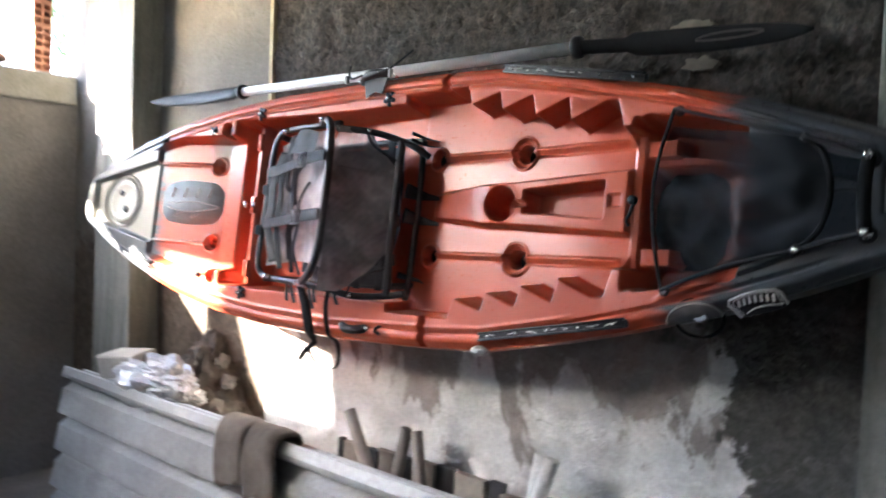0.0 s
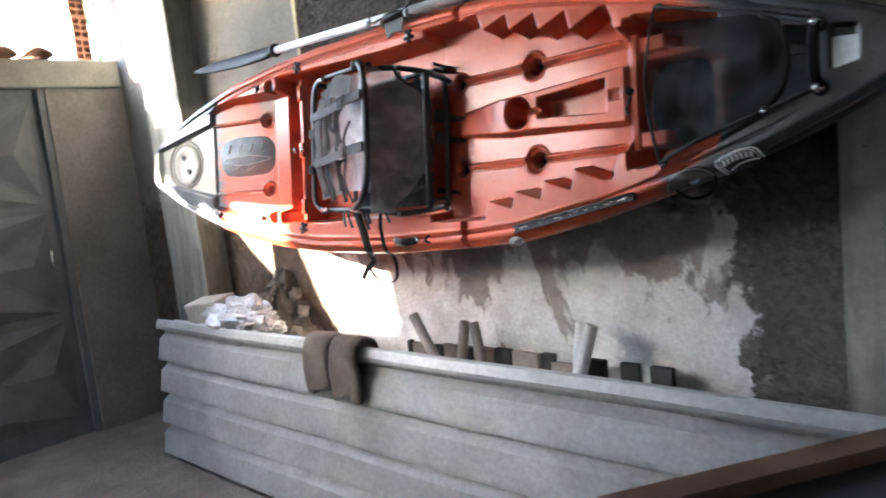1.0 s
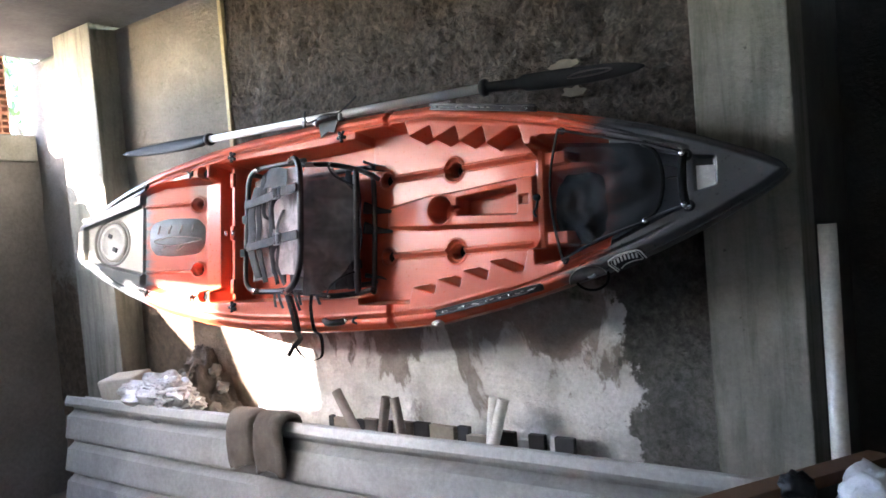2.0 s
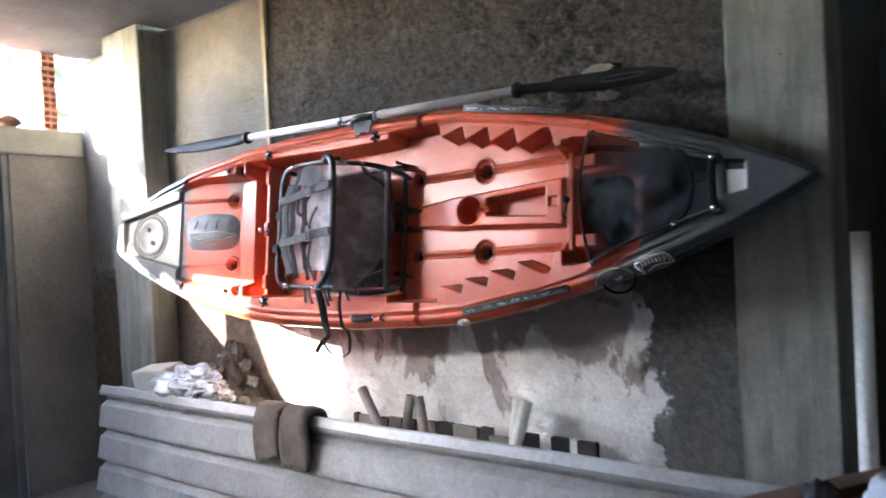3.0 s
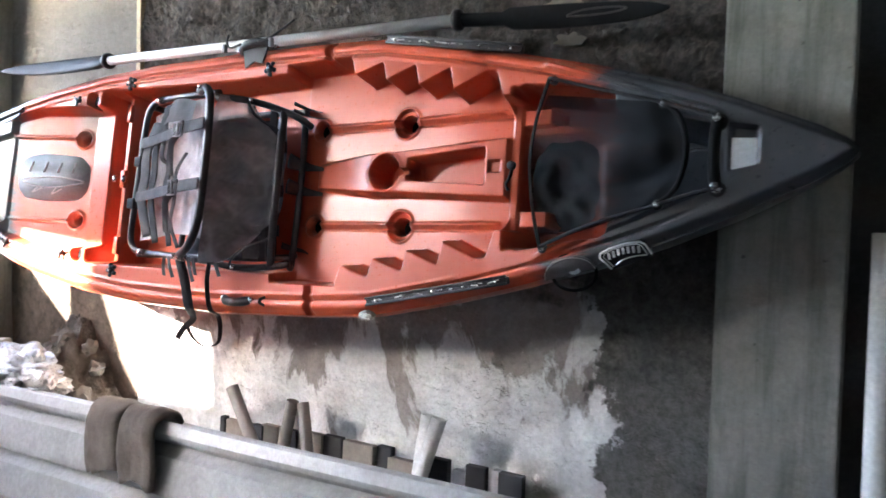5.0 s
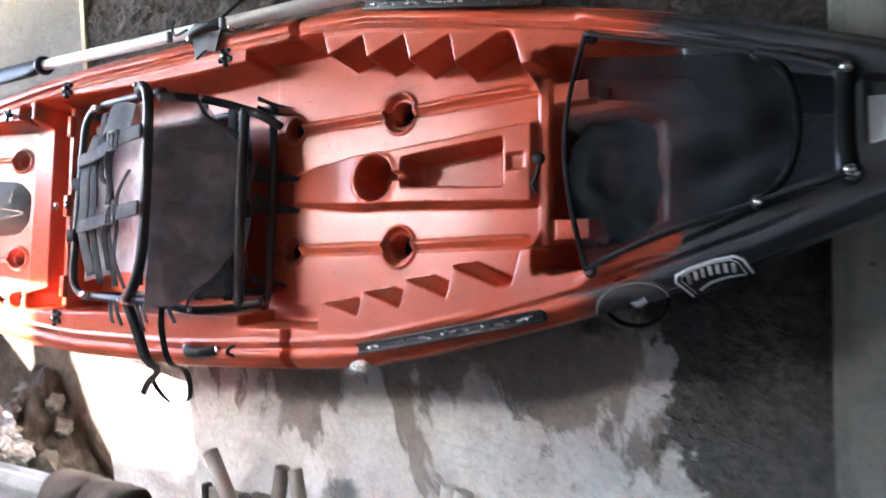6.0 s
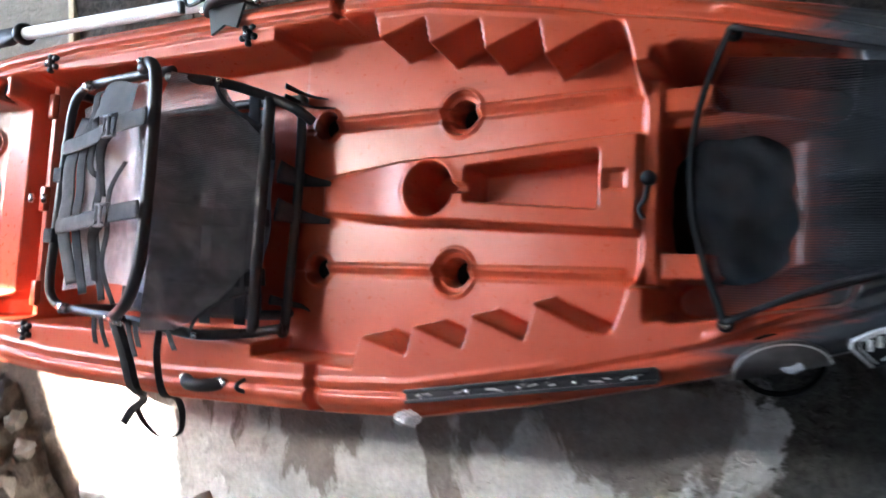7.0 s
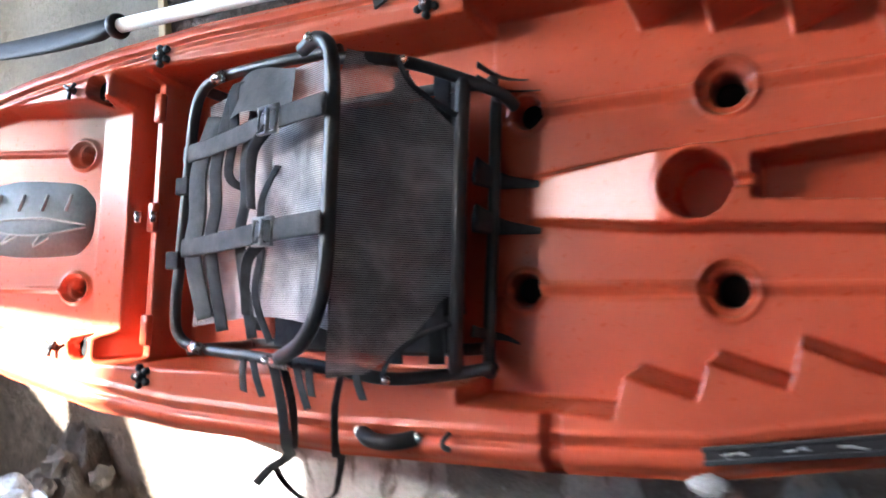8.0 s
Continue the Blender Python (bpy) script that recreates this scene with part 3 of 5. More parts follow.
def kayak_plastic():
    """Orange rotomoulded polythene that blends into black at the stern and grey at the bow, scuffed and dusty."""
    m, n, l = nodes_of("moulded_polythene")
    s = n["Principled BSDF"]
    co = n.new("ShaderNodeTexCoord").outputs["Object"]
    sep = n.new("ShaderNodeSeparateXYZ")
    l.new(co, sep.inputs[0])
    x, z = sep.outputs["X"], sep.outputs["Z"]
    stretch = n.new("ShaderNodeMapping")
    stretch.inputs["Scale"].default_value = (0.35, 1, 2.2)
    l.new(co, stretch.inputs[0])
    streak = noise_at(n, l, stretch.outputs[0], 14, 6, 0.6)
    cloud = noise_at(n, l, co, 5, 5, 0.55)
    fine = noise_at(n, l, co, 90, 4, 0.65)
    orange = ramp(n, l, cloud, [(0.3, (0.43, 0.064, 0.026)), (0.7, (0.51, 0.087, 0.037))])
    orange = mixed(n, l, ramp(n, l, streak, [(0.50, (0, 0, 0)), (0.85, (0.12, 0.12, 0.12))]), orange, (0.55, 0.17, 0.10))
    lower = calc(n, l, "MINIMUM", calc(n, l, "MAXIMUM", calc(n, l, "MULTIPLY_ADD", z, -4.0, -0.84), 0.0), 0.13)
    stern = calc(n, l, "MULTIPLY_ADD", streak, 0.22, calc(n, l, "ADD", x, lower))
    stern = calc(n, l, "MULTIPLY_ADD", stern, 16.0, -10.9, True)
    bow = calc(n, l, "MULTIPLY_ADD", streak, 0.16, x)
    bow = calc(n, l, "MULTIPLY_ADD", bow, -18.0, -24.7, True)
    far = calc(n, l, "MULTIPLY_ADD", x, -60.0, -91.0, True)
    panel = calc(n, l, "MULTIPLY_ADD", x, 0.227, 0.499)
    inner = calc(n, l, "MULTIPLY", calc(n, l, "SUBTRACT", panel, calc(n, l, "ABSOLUTE", z)), 90.0, clamp=True)
    col = mixed(n, l, stern, orange, ramp(n, l, cloud, [(0.3, (0.032, 0.035, 0.040)), (0.7, (0.054, 0.058, 0.064))]))
    col = mixed(n, l, bow, col, (0.075, 0.085, 0.095))
    col = mixed(n, l, calc(n, l, "MULTIPLY", far, inner), col, (0.36, 0.345, 0.29))
    dust = ramp(n, l, noise_at(n, l, co, 26, 7, 0.7), [(0.55, (0, 0, 0)), (0.8, (0.14, 0.14, 0.14))])
    col = mixed(n, l, dust, col, (0.30, 0.22, 0.17))
    # black marks rubbed round the drains
    for cx, cz, r in ((0.045, 0.143, 0.075), (0.034, -0.143, 0.055), (-0.268, 0.143, 0.05), (-0.268, -0.143, 0.05)):
        dist = n.new("ShaderNodeVectorMath")
        dist.operation = "DISTANCE"
        flat = n.new("ShaderNodeCombineXYZ")
        l.new(x, flat.inputs[0])
        l.new(z, flat.inputs[2])
        l.new(flat.outputs[0], dist.inputs[0])
        dist.inputs[1].default_value = (cx, 0, cz)
        near = calc(n, l, "MULTIPLY_ADD", dist.outputs["Value"], -1.0 / r, 1.25, True)
        rub = calc(n, l, "MULTIPLY", near, calc(n, l, "MULTIPLY_ADD", streak, 3.0, -1.1, True), clamp=True)
        col = mixed(n, l, calc(n, l, "MULTIPLY", rub, 0.85), col, (0.035, 0.022, 0.018))
    smudge = n.new("ShaderNodeVectorMath")
    smudge.operation = "DISTANCE"
    l.new(co, smudge.inputs[0])
    smudge.inputs[1].default_value = (-1.215, -0.08, 0.205)
    patch = calc(n, l, "MULTIPLY_ADD", smudge.outputs["Value"], -16.0, calc(n, l, "MULTIPLY_ADD", cloud, 1.2, 0.75), True)
    col = mixed(n, l, calc(n, l, "MULTIPLY", patch, 0.75), col, (0.20, 0.195, 0.18))
    l.new(col, s.inputs["Base Color"])
    l.new(calc(n, l, "MULTIPLY_ADD", fine, 0.18, 0.21, True), s.inputs["Roughness"])
    l.new(calc(n, l, "MULTIPLY_ADD", stern, 0.10, 0.42), s.inputs["Specular IOR Level"])
    bumped(n, l, calc(n, l, "MULTIPLY_ADD", cloud, 6.0, fine), 0.05, 0.002, s)
    return m


POLY = kayak_plastic()
deck = sheet_mesh("deck", deck_verts.tolist(), deck_faces.tolist(), POLY, kayak, "moulded orange deck with foot braces and drains")

# hull: from the rim back to the keel
hull_v, hull_f = [], []
HX = np.linspace(-1.905, 1.115, 120)
for x in HX:
    r, wd = float(rim_at(np.array(x))) - 0.022, float(np.interp(x, *zip(*HALF)))
    ends = min(1.0, (x + 1.905) / 0.55, (1.115 - x) / 0.55)
    keel = (r - 0.06) + (-0.165 - (r - 0.06)) * (1 - (1 - max(ends, 0)) ** 2)
    for s, f in ((-1.0, 0), (-1.012, 0.12), (-1.0, 0.35), (-0.93, 0.62), (-0.80, 0.85), (-0.55, 0.96), (-0.2, 1.0), (0.2, 1.0), (0.55, 0.96), (0.80, 0.85), (0.93, 0.62), (1.0, 0.35), (1.012, 0.12), (1.0, 0)):
        hull_v.append((float(x), -(r + (keel - r) * f), wd * s + float(middle(x))))
R = 14
for i in range(len(HX) - 1):
    for k in range(R - 1):
        a = i * R + k
        hull_f.append((a, a + 1, a + R + 1, a + R))
hull_f += [tuple(range(R - 1, -1, -1)), tuple((len(HX) - 1) * R + k for k in range(R))]
sheet_mesh("hull", hull_v, hull_f, POLY, kayak)


# ---- steel door in the end wall ----
STEEL = surface("dull_painted_steel", [(0.10, 0.105, 0.11), (0.15, 0.155, 0.16), (0.19, 0.19, 0.19)], 4, 0.55, 80, 0.3, 0.003, metal=0.2)
door = setting(thing("door_1", pose(X_END - 0.07, 0, 0), "closed grey steel door with pressed triangles", "door"), "closed grey steel door with pressed triangles", "door")
part("door_leaf", box(-0.02, 0.02, 0.155, 1.055, 0.0, 2.032, 0.004), STEEL, door, smooth=False)
for a, b in ((0.12, 0.16), (1.05, 1.09)):
    part("door_frame", box(-0.05, 0.06, a, b, 0, 2.03, 0.004), STEEL, door, smooth=False)
for k in range(3):
    z0 = 0.12 + 0.63 * k
    for tri in ([(0.2, z0), (1.0, z0), (0.6, z0 + 0.28)], [(0.2, z0 + 0.58), (1.0, z0 + 0.58), (0.6, z0 + 0.30)], [(0.2, z0 + 0.03), (0.57, z0 + 0.29), (0.2, z0 + 0.55)], [(1.0, z0 + 0.03), (0.63, z0 + 0.29), (1.0, z0 + 0.55)]):
        bm = bmesh.new()
        mid = Vector((sum(p[0] for p in tri) / 3, sum(p[1] for p in tri) / 3))
        base = [bm.verts.new((0.02, *p)) for p in tri]
        tip = bm.verts.new((0.05, mid.x, mid.y))
        for i in range(3):
            bm.faces.new((base[i], base[(i + 1) % 3], tip))
        bmesh.ops.recalc_face_normals(bm, faces=bm.faces)
        part("pressed_triangle", bm, STEEL, door, smooth=False)
part("bolt", tube([(0.045, 0.98, 1.0), (0.045, 0.98, 1.12)], 0.008), CHROME, door)

# ---- stack of hollow bricks and tile ends on the lintel ----
CLAY = surface("fired_clay", [(0.42, 0.20, 0.13), (0.52, 0.27, 0.18), (0.58, 0.33, 0.23)], 7, 0.9, 60, 0.5, 0.003)


def hollow_brick(at, turn):
    """A clay block with six open cells seen on its end."""
    b = thing("hollow_brick", pose(*at, 0, 0, turn), "red hollow clay brick stacked on the lintel", "brick", "bricks stacked on the lintel")
    ys, zs = (-0.05, -0.04, -0.005, 0.005, 0.04, 0.05), (0, 0.010, 0.038, 0.048, 0.076, 0.086, 0.114, 0.124)
    bm = bmesh.new()
    grid = {(x, j, k): bm.verts.new((x, y, z)) for x in (-0.075, 0.075) for j, y in enumerate(ys) for k, z in enumerate(zs)}
    def solid(j, k):
        return 0 <= j < 5 and 0 <= k < 7 and not (j % 2 and k % 2)
    for j in range(-1, 6):
        for k in range(-1, 8):
            if solid(j, k):
                for x in (-0.075, 0.075):
                    bm.faces.new([grid[x, a, c] for a, c in ((j, k), (j + 1, k), (j + 1, k + 1), (j, k + 1))])
            for dj, dk, ends in ((1, 0, ((j + 1, k), (j + 1, k + 1))), (0, 1, ((j, k + 1), (j + 1, k + 1)))):
                if solid(j, k) != solid(j + dj, k + dk):
                    (a, c), (d, e) = ends
                    bm.faces.new((grid[-0.075, a, c], grid[-0.075, d, e], grid[0.075, d, e], grid[0.075, a, c]))
    bmesh.ops.recalc_face_normals(bm, faces=bm.faces)
    part("block", bm, CLAY, b, smooth=False)
    return b


brick = hollow_brick((X_END - 0.07, 1.33, 2.192), 8)
for k in range(1, 4):
    copy_thing(brick, pose(X_END - 0.07 + 0.003 * math.sin(5 * k), 1.33 + 0.003 * math.cos(7 * k), 2.192 + 0.1245 * k, 0, 0, 8 + 2 * math.sin(9 * k)))
for k, y in enumerate((1.06, 0.86, 0.68, 0.47, 0.28)):
    t = thing("roof_tile", pose(X_END - 0.05, y, 2.19, 0, 0, 90 + 7 * (k % 2)), "weathered curved clay tile lying on the lintel", "tile", "tiles on the lintel")
    arc = [(0.075 * math.cos(math.pi * i / 10), 0.05 * math.sin(math.pi * i / 10)) for i in range(11)]
    inner = [(0.062 * math.cos(math.pi * i / 10), 0.039 * math.sin(math.pi * i / 10)) for i in range(10, -1, -1)]
    part("shell", prism(arc + inner, 1, -0.17, 0.17), CLAY, t)

# ---- tree in the yard beyond ----
LEAF = surface("green_leaf", [(0.045, 0.085, 0.03), (0.08, 0.13, 0.05)], 3, 0.6, 30, 0.2, 0.002)
BARK = surface("bark", [(0.10, 0.075, 0.055), (0.17, 0.13, 0.10)], 6, 0.95, 40, 1.0, 0.02)
rnd = random.Random(4)
tree = thing("tree", pose(-13.5, 7.2, 0), "leafy green tree in the yard beyond the wall", "tree")
limbs = bmesh.new()
tube([(0, 0, 0), (0.1, 0, 1.8), (0, 0.1, 3.2)], 0.2, 10, limbs, radii=[0.24, 0.18, 0.12])
tips = []
for k in range(9):
    a = 2.4 * k
    end = Vector((1.7 * math.cos(a) * rnd.uniform(0.5, 1), 1.7 * math.sin(a) * rnd.uniform(0.5, 1), rnd.uniform(3.6, 5.6)))
    tube([(0.05, 0, 2.2 + 0.1 * k), (end.x * 0.5, end.y * 0.5, 3.2 + 0.08 * k), end], 0.06, 6, limbs, radii=[0.09, 0.06, 0.02])
    tips.append(end)
part("trunk", limbs, BARK, tree)
lv, lf = [], []
for k in range(2600):
    c = tips[k % 9] + Vector((rnd.gauss(0, 0.55), rnd.gauss(0, 0.55), rnd.gauss(0, 0.5)))
    d = Euler((rnd.uniform(0, 6), rnd.uniform(0, 6), rnd.uniform(0, 6))).to_matrix()
    s = rnd.uniform(0.07, 0.15)
    b = len(lv)
    lv += [c + d @ Vector(p) * s for p in ((-1, 0, 0), (0, -0.45, 0.1), (1, 0, 0), (0, 0.45, 0.1))]
    lf.append((b, b + 1, b + 2, b + 3))
sheet_mesh("crown", [tuple(v) for v in lv], lf, LEAF, tree, "loose crown of small leaves", smooth=False)

# ---- ribbed roofing sheets on edge along the wall ----
ZINC = surface("weathered_zinc", [(0.26, 0.262, 0.252), (0.35, 0.352, 0.335), (0.44, 0.44, 0.42)], 3.0, 0.55, 50, 0.3, 0.002, metal=0.35, warp=0.4, vary=0.3)


def roofing_sheet(x0, x1, top_l, top_r, y_top, lean, label):
    t = thing("roofing_sheet", pose(0, 0, 0), label, "roofing sheet", "sheets leaning along the wall")
    # distance down the sheet, how far it stands out
    profile = [(-0.004, 0.0), (0.0, 0.006), (0.030, 0.014), (0.045, 0.012)]
    s = 0.045
    while s < 0.75:
        for ds, o in ((0.003, -0.028), (0.030, -0.036), (0.048, -0.014), (0.056, 0.000), (0.100, 0.004), (0.152, 0.010), (0.165, 0.010)):
            profile.append((s + ds, o))
        s += 0.165
    nx = 40
    v, f = [], []
    for side in (0, 1):
        for i in range(nx + 1):
            x = x0 + (x1 - x0) * i / nx
            zt = top_l + (top_r - top_l) * i / nx + 0.0015 * math.sin(5 * x)
            for d, o in profile:
                wob = 0.002 * noise.noise(Vector((x * 2, d * 3, y_top)))
                drop = min(d, zt - 0.001)
                v.append((x, y_top - lean * drop - o + wob + 0.0015 * side, zt - drop))
    m = len(profile)
    half = (nx + 1) * m
    for side in (0, 1):
        for i in range(nx):
            for k in range(m - 1):
                a = side * half + i * m + k
                q = (a, a + 1, a + m + 1, a + m)
                f.append(q if side else q[::-1])
    ob = sheet_mesh("sheet", v, f, ZINC, t, smooth=False)
    return t


roofing_sheet(-2.36, 1.02, 0.715, 0.757, 1.195, 0.10, "ribbed galvanised roofing sheet standing on edge")
roofing_sheet(-2.30, 1.04, 0.700, 0.735, 1.258, 0.06, "ribbed galvanised roofing sheet behind another")

# ---- two folded brown pads over the sheets ----
FELT = surface("brown_felt", [(0.085, 0.070, 0.055), (0.13, 0.108, 0.085), (0.16, 0.135, 0.11)], 9, 0.97, 130, 0.8, 0.004)


def draped_pad(x0, x1, front_z, label):
    t = thing("folded_cloth", pose(0, 0, 0), label, "cloth", "cloths over the sheets")
    centre = [(1.148, front_z), (1.146, front_z + 0.09), (1.150, 0.715), (1.170, 0.748), (1.205, 0.757), (1.245, 0.742), (1.262, 0.69), (1.268, 0.63)]
    line = smooth_path([(0, y, z) for y, z in centre], 5)
    v, f = [], []
    nx, m = 26, len(line)
    for side in (-1, 1):
        for i in range(nx + 1):
            u = i / nx
            x = x0 + (x1 - x0) * u
            puff = 0.014 * math.sqrt(max(0.0, 1 - (2 * u - 1) ** 6)) + 0.002
            for k, p in enumerate(line):
                way = (line[min(k + 1, m - 1)] - line[max(k - 1, 0)]).normalized()
                out = Vector((0, -way.z, way.y))
                wob = noise.noise(Vector((x * 14, p.y * 9, p.z * 9))) * 0.009 + noise.noise(Vector((x * 45, p.y * 20, p.z * 30))) * 0.004
                q = p + out * (side * puff + wob) + Vector((0.012 * math.sin(k * 0.4) * (u - 0.5), 0, 0))
                if k == 0:
                    q.z += 0.014 * math.sin(5 * u + x0 * 9) + 0.010 * noise.noise(Vector((x * 40, 0, 2)))
                v.append((x + q.x, q.y, q.z))
    half = (nx + 1) * m
    for side in (0, 1):
        for i in range(nx):
            for k in range(m - 1):
                a = side * half + i * m + k
                q = (a, a + m, a + m + 1, a + 1)
                f.append(q if side else q[::-1])
    for i in range(nx):
        for k in (0, m - 1):
            a = i * m + k
            f.append((a, a + m, a + m + half, a + half))
    for k in range(m - 1):
        for i in (0, nx):
            a = i * m + k
            f.append((a, a + 1, a + 1 + half, a + half))
    sheet_mesh("pad", v, f, FELT, t)


draped_pad(-1.005, -0.845, 0.555, "thick brown cloth folded over the sheet edge")
draped_pad(-0.838, -0.672, 0.545, "longer brown cloth folded over the sheet edge")

# ---- boards standing on end along the wall base ----
PALE_BOARD = surface("pale_board", [(0.21, 0.185, 0.15), (0.29, 0.26, 0.215)], 6, 0.85, 60, 0.4, 0.003)
DARK_BOARD = surface("dark_board", [(0.020, 0.020, 0.022), (0.035, 0.035, 0.037)], 6, 0.75, 60, 0.4, 0.003)
WHITE_BOARD = surface("white_board", [(0.58, 0.59, 0.60), (0.68, 0.69, 0.70)], 6, 0.7, 60, 0.3, 0.003)
at = -0.735
for w, kind, tall in ((0.025, "d", 0.675), (0.125, "p", 0.668), (0.05, "d", 0.672), (0.075, "p", 0.678), (0.075, "d", 0.682), (0.105, "p", 0.684), (0.075, "d", 0.686), (0.115, "p", 0.688), (0.055, "d", 0.690), (0.10, "p", 0.665), (0.105, "d", 0.694), (0.055, "w", 0.672), (0.065, "d", 0.694), (0.032, "w", 0.694), (0.075, "d", 0.695)):
    mat = {"d": DARK_BOARD, "p": PALE_BOARD, "w": WHITE_BOARD}[kind]
    word = {"d": "dark grey", "p": "pale beige", "w": "white painted"}[kind]
    x = at + w / 2
    b = thing("short_board", pose(x, 1.44, 0, -2 + 4 * ((at * 37) % 0.5 - 0.25), 0.6 * math.sin(at * 50), 0), f"{word} board stood on end against the wall", "board", "boards along the wall base")
    part("plank", box(-w / 2 + 0.002, w / 2 - 0.002, -0.012, 0.012, 0, tall + 0.018, 0.003), mat, b, smooth=False)
    at += w

# ---- pipe offcuts leaning behind the sheets ----
PVC = surface("grey_white_pvc", [(0.62, 0.62, 0.58), (0.76, 0.76, 0.72)], 5, 0.45, 80, 0.15, 0.002)
OLD_PIPE = surface("dusty_brown_pipe", [(0.20, 0.175, 0.15), (0.29, 0.26, 0.225)], 7, 0.8, 60, 0.4, 0.003)


def pipe(base, tip, r, mat, label):
    p = thing("pipe", pose(0, 0, 0), label, "pipe", "pipe offcuts by the wall")
    a, b = Vector(base), Vector(tip)
    way = (b - a).normalized()
    part("pipe_wall", lathe([(r * 0.86, -0.001), (r, 0), (r, (b - a).length), (r * 0.86, (b - a).length), (r * 0.86, (b - a).length - 0.12), (0, (b - a).length - 0.121)], a, way, 20), mat, p)


pipe((-0.02, 1.30, 0.0), (-0.620, 1.40, 0.815), 0.020, OLD_PIPE, "dusty brown pipe leaning aslant behind the sheets")
pipe((-0.52, 1.36, 0.0), (-0.372, 1.415, 0.805), 0.019, OLD_PIPE, "dusty pipe standing nearly upright by the wall")
pipe((-0.10, 1.30, 0.0), (-0.345, 1.43, 0.80), 0.019, OLD_PIPE, "dark dusty pipe crossing another by the wall")
pipe((-0.04, 1.24, 0.0), (0.155, 1.415, 0.835), 0.021, PVC, "white plastic pipe offcut leaning by the boards")
pipe((0.04, 1.32, 0.0), (0.108, 1.43, 0.835), 0.018, PVC, "thin white plastic pipe beside another")
pipe((1.172, 1.40, 0.0), (1.165, 1.468, 1.37), 0.0235, PVC, "tall white plastic pipe standing beside the column")

# ---- heap of rubble behind the sheets ----
hv, hf = [], []
nx, ny = 70, 30
for j in range(ny + 1):
    for i in range(nx + 1):
        x, y = -2.14 + 1.05 * i / nx, 1.24 + 0.30 * j / ny
        up = min(math.exp(-((x + 1.60) / 0.24) ** 2) * 0.46 + 0.50, 0.95)
        n = noise.fractal(Vector((x * 9, y * 9, 2)), 0.8, 2.0, 5)
        z = (up + 0.110 * n) * (0.72 + 0.28 * j / ny)
        if i in (0, nx) or j == 0:
            z = 0
        hv.append((x, y, max(z, 0)))
for j in range(ny):
    for i in range(nx):
        a = j * (nx + 1) + i
        hf.append((a, a + 1, a + nx + 2, a + nx + 1))
tagged(sheet_mesh("rubble_heap", hv, hf, surface("dark_soil", [(0.045, 0.038, 0.032), (0.10, 0.085, 0.070), (0.17, 0.15, 0.125)], 14, 0.97, 60, 1.0, 0.02, warp=0.5)), "heap of dark soil and broken mortar by the wall", "rubble", kind="stuff")
rnd = random.Random(8)
STONE = surface("broken_mortar", [(0.09, 0.082, 0.074), (0.20, 0.185, 0.165)], 9, 0.95, 50, 0.8, 0.006)
for k in range(34):
    bm = bmesh.new()
    bmesh.ops.create_icosphere(bm, subdivisions=2, radius=rnd.uniform(0.014, 0.042))
    for v in bm.verts:
        v.co *= 1 + 0.9 * noise.noise(v.co.normalized() * 1.3 + Vector((k * 3, 0, 0)))
    x, y = rnd.uniform(-1.95, -1.25), rnd.uniform(1.27, 1.5)
    up = min(math.exp(-((x + 1.60) / 0.24) ** 2) * 0.46 + 0.50, 0.95) * (0.72 + 0.28 * (y - 1.24) / 0.30)
    ob = mesh_ob("rubble_stone", bm, STONE, smooth=False)
    ob.matrix_world = pose(x, y, up + 0.008, rnd.uniform(0, 90), 0, rnd.uniform(0, 90))
    tagged(ob, "broken lump of grey mortar on the heap", "stone", "stones on the heap")
block = thing("concrete_block", pose(-2.00, 1.345, 0.625, 8, -6, 12), "pale broken concrete block on the heap", "block")
part("block_body", box(-0.12, 0.12, -0.07, 0.07, 0, 0.20, 0.012), surface("pale_block", [(0.42, 0.40, 0.35), (0.55, 0.53, 0.47)], 8, 0.95, 50, 0.6, 0.004), block, smooth=False)

# crumpled plastic bag
BAG = surface("crumpled_foil_plastic", [(0.34, 0.34, 0.35), (0.58, 0.58, 0.57)], 10, 0.3, 60, 0.3, 0.003, metal=0.25)
bag = thing("plastic_bag", pose(-1.68, 1.30, 0.730), "crumpled shiny silver plastic bag on the rubble", "bag")
bm = bmesh.new()
bmesh.ops.create_icosphere(bm, subdivisions=5, radius=1.0)
for v in bm.verts:
    d = v.co.copy()
    ridge = 1.1 * abs(noise.noise(d * 1.6)) + 0.5 * abs(noise.noise(Vector((d.x * 2, d.y * 5, d.z * 5 + 3)))) + 0.08 * abs(noise.noise(d * 11))
    v.co = Vector((d.x * 0.25, d.y * 0.12, d.z * 0.120)) * (0.75 + 0.5 * ridge)
part("bag_skin", bm, BAG, bag, smooth=False)

# ---- wooden bench with bags, beside the column ----
WOOD = surface("brown_board", [(0.10, 0.05, 0.028), (0.16, 0.085, 0.048), (0.20, 0.115, 0.068)], 5, 0.6, 70, 0.4, 0.003)
table = thing("wooden_bench", pose(0, 0, 0), "dark bench top with a worn brown edge plank", "bench")
edge = [(0.67, 0.60), (1.232, 1.48), (2.1, 1.2), (1.62, 0.25)]
part("bench_top", prism(edge, 2, 0.700, 0.735), surface("dark_tarred_board", [(0.03, 0.03, 0.032), (0.055, 0.055, 0.058)], 6, 0.7, 60), table, "dark tarred bench top", smooth=False)
part("edge_plank", prism([(0.660, 0.595), (1.227, 1.485), (1.285, 1.462), (0.725, 0.575)], 2, 0.7355, 0.765), WOOD, table, "worn brown edge plank", smooth=False)
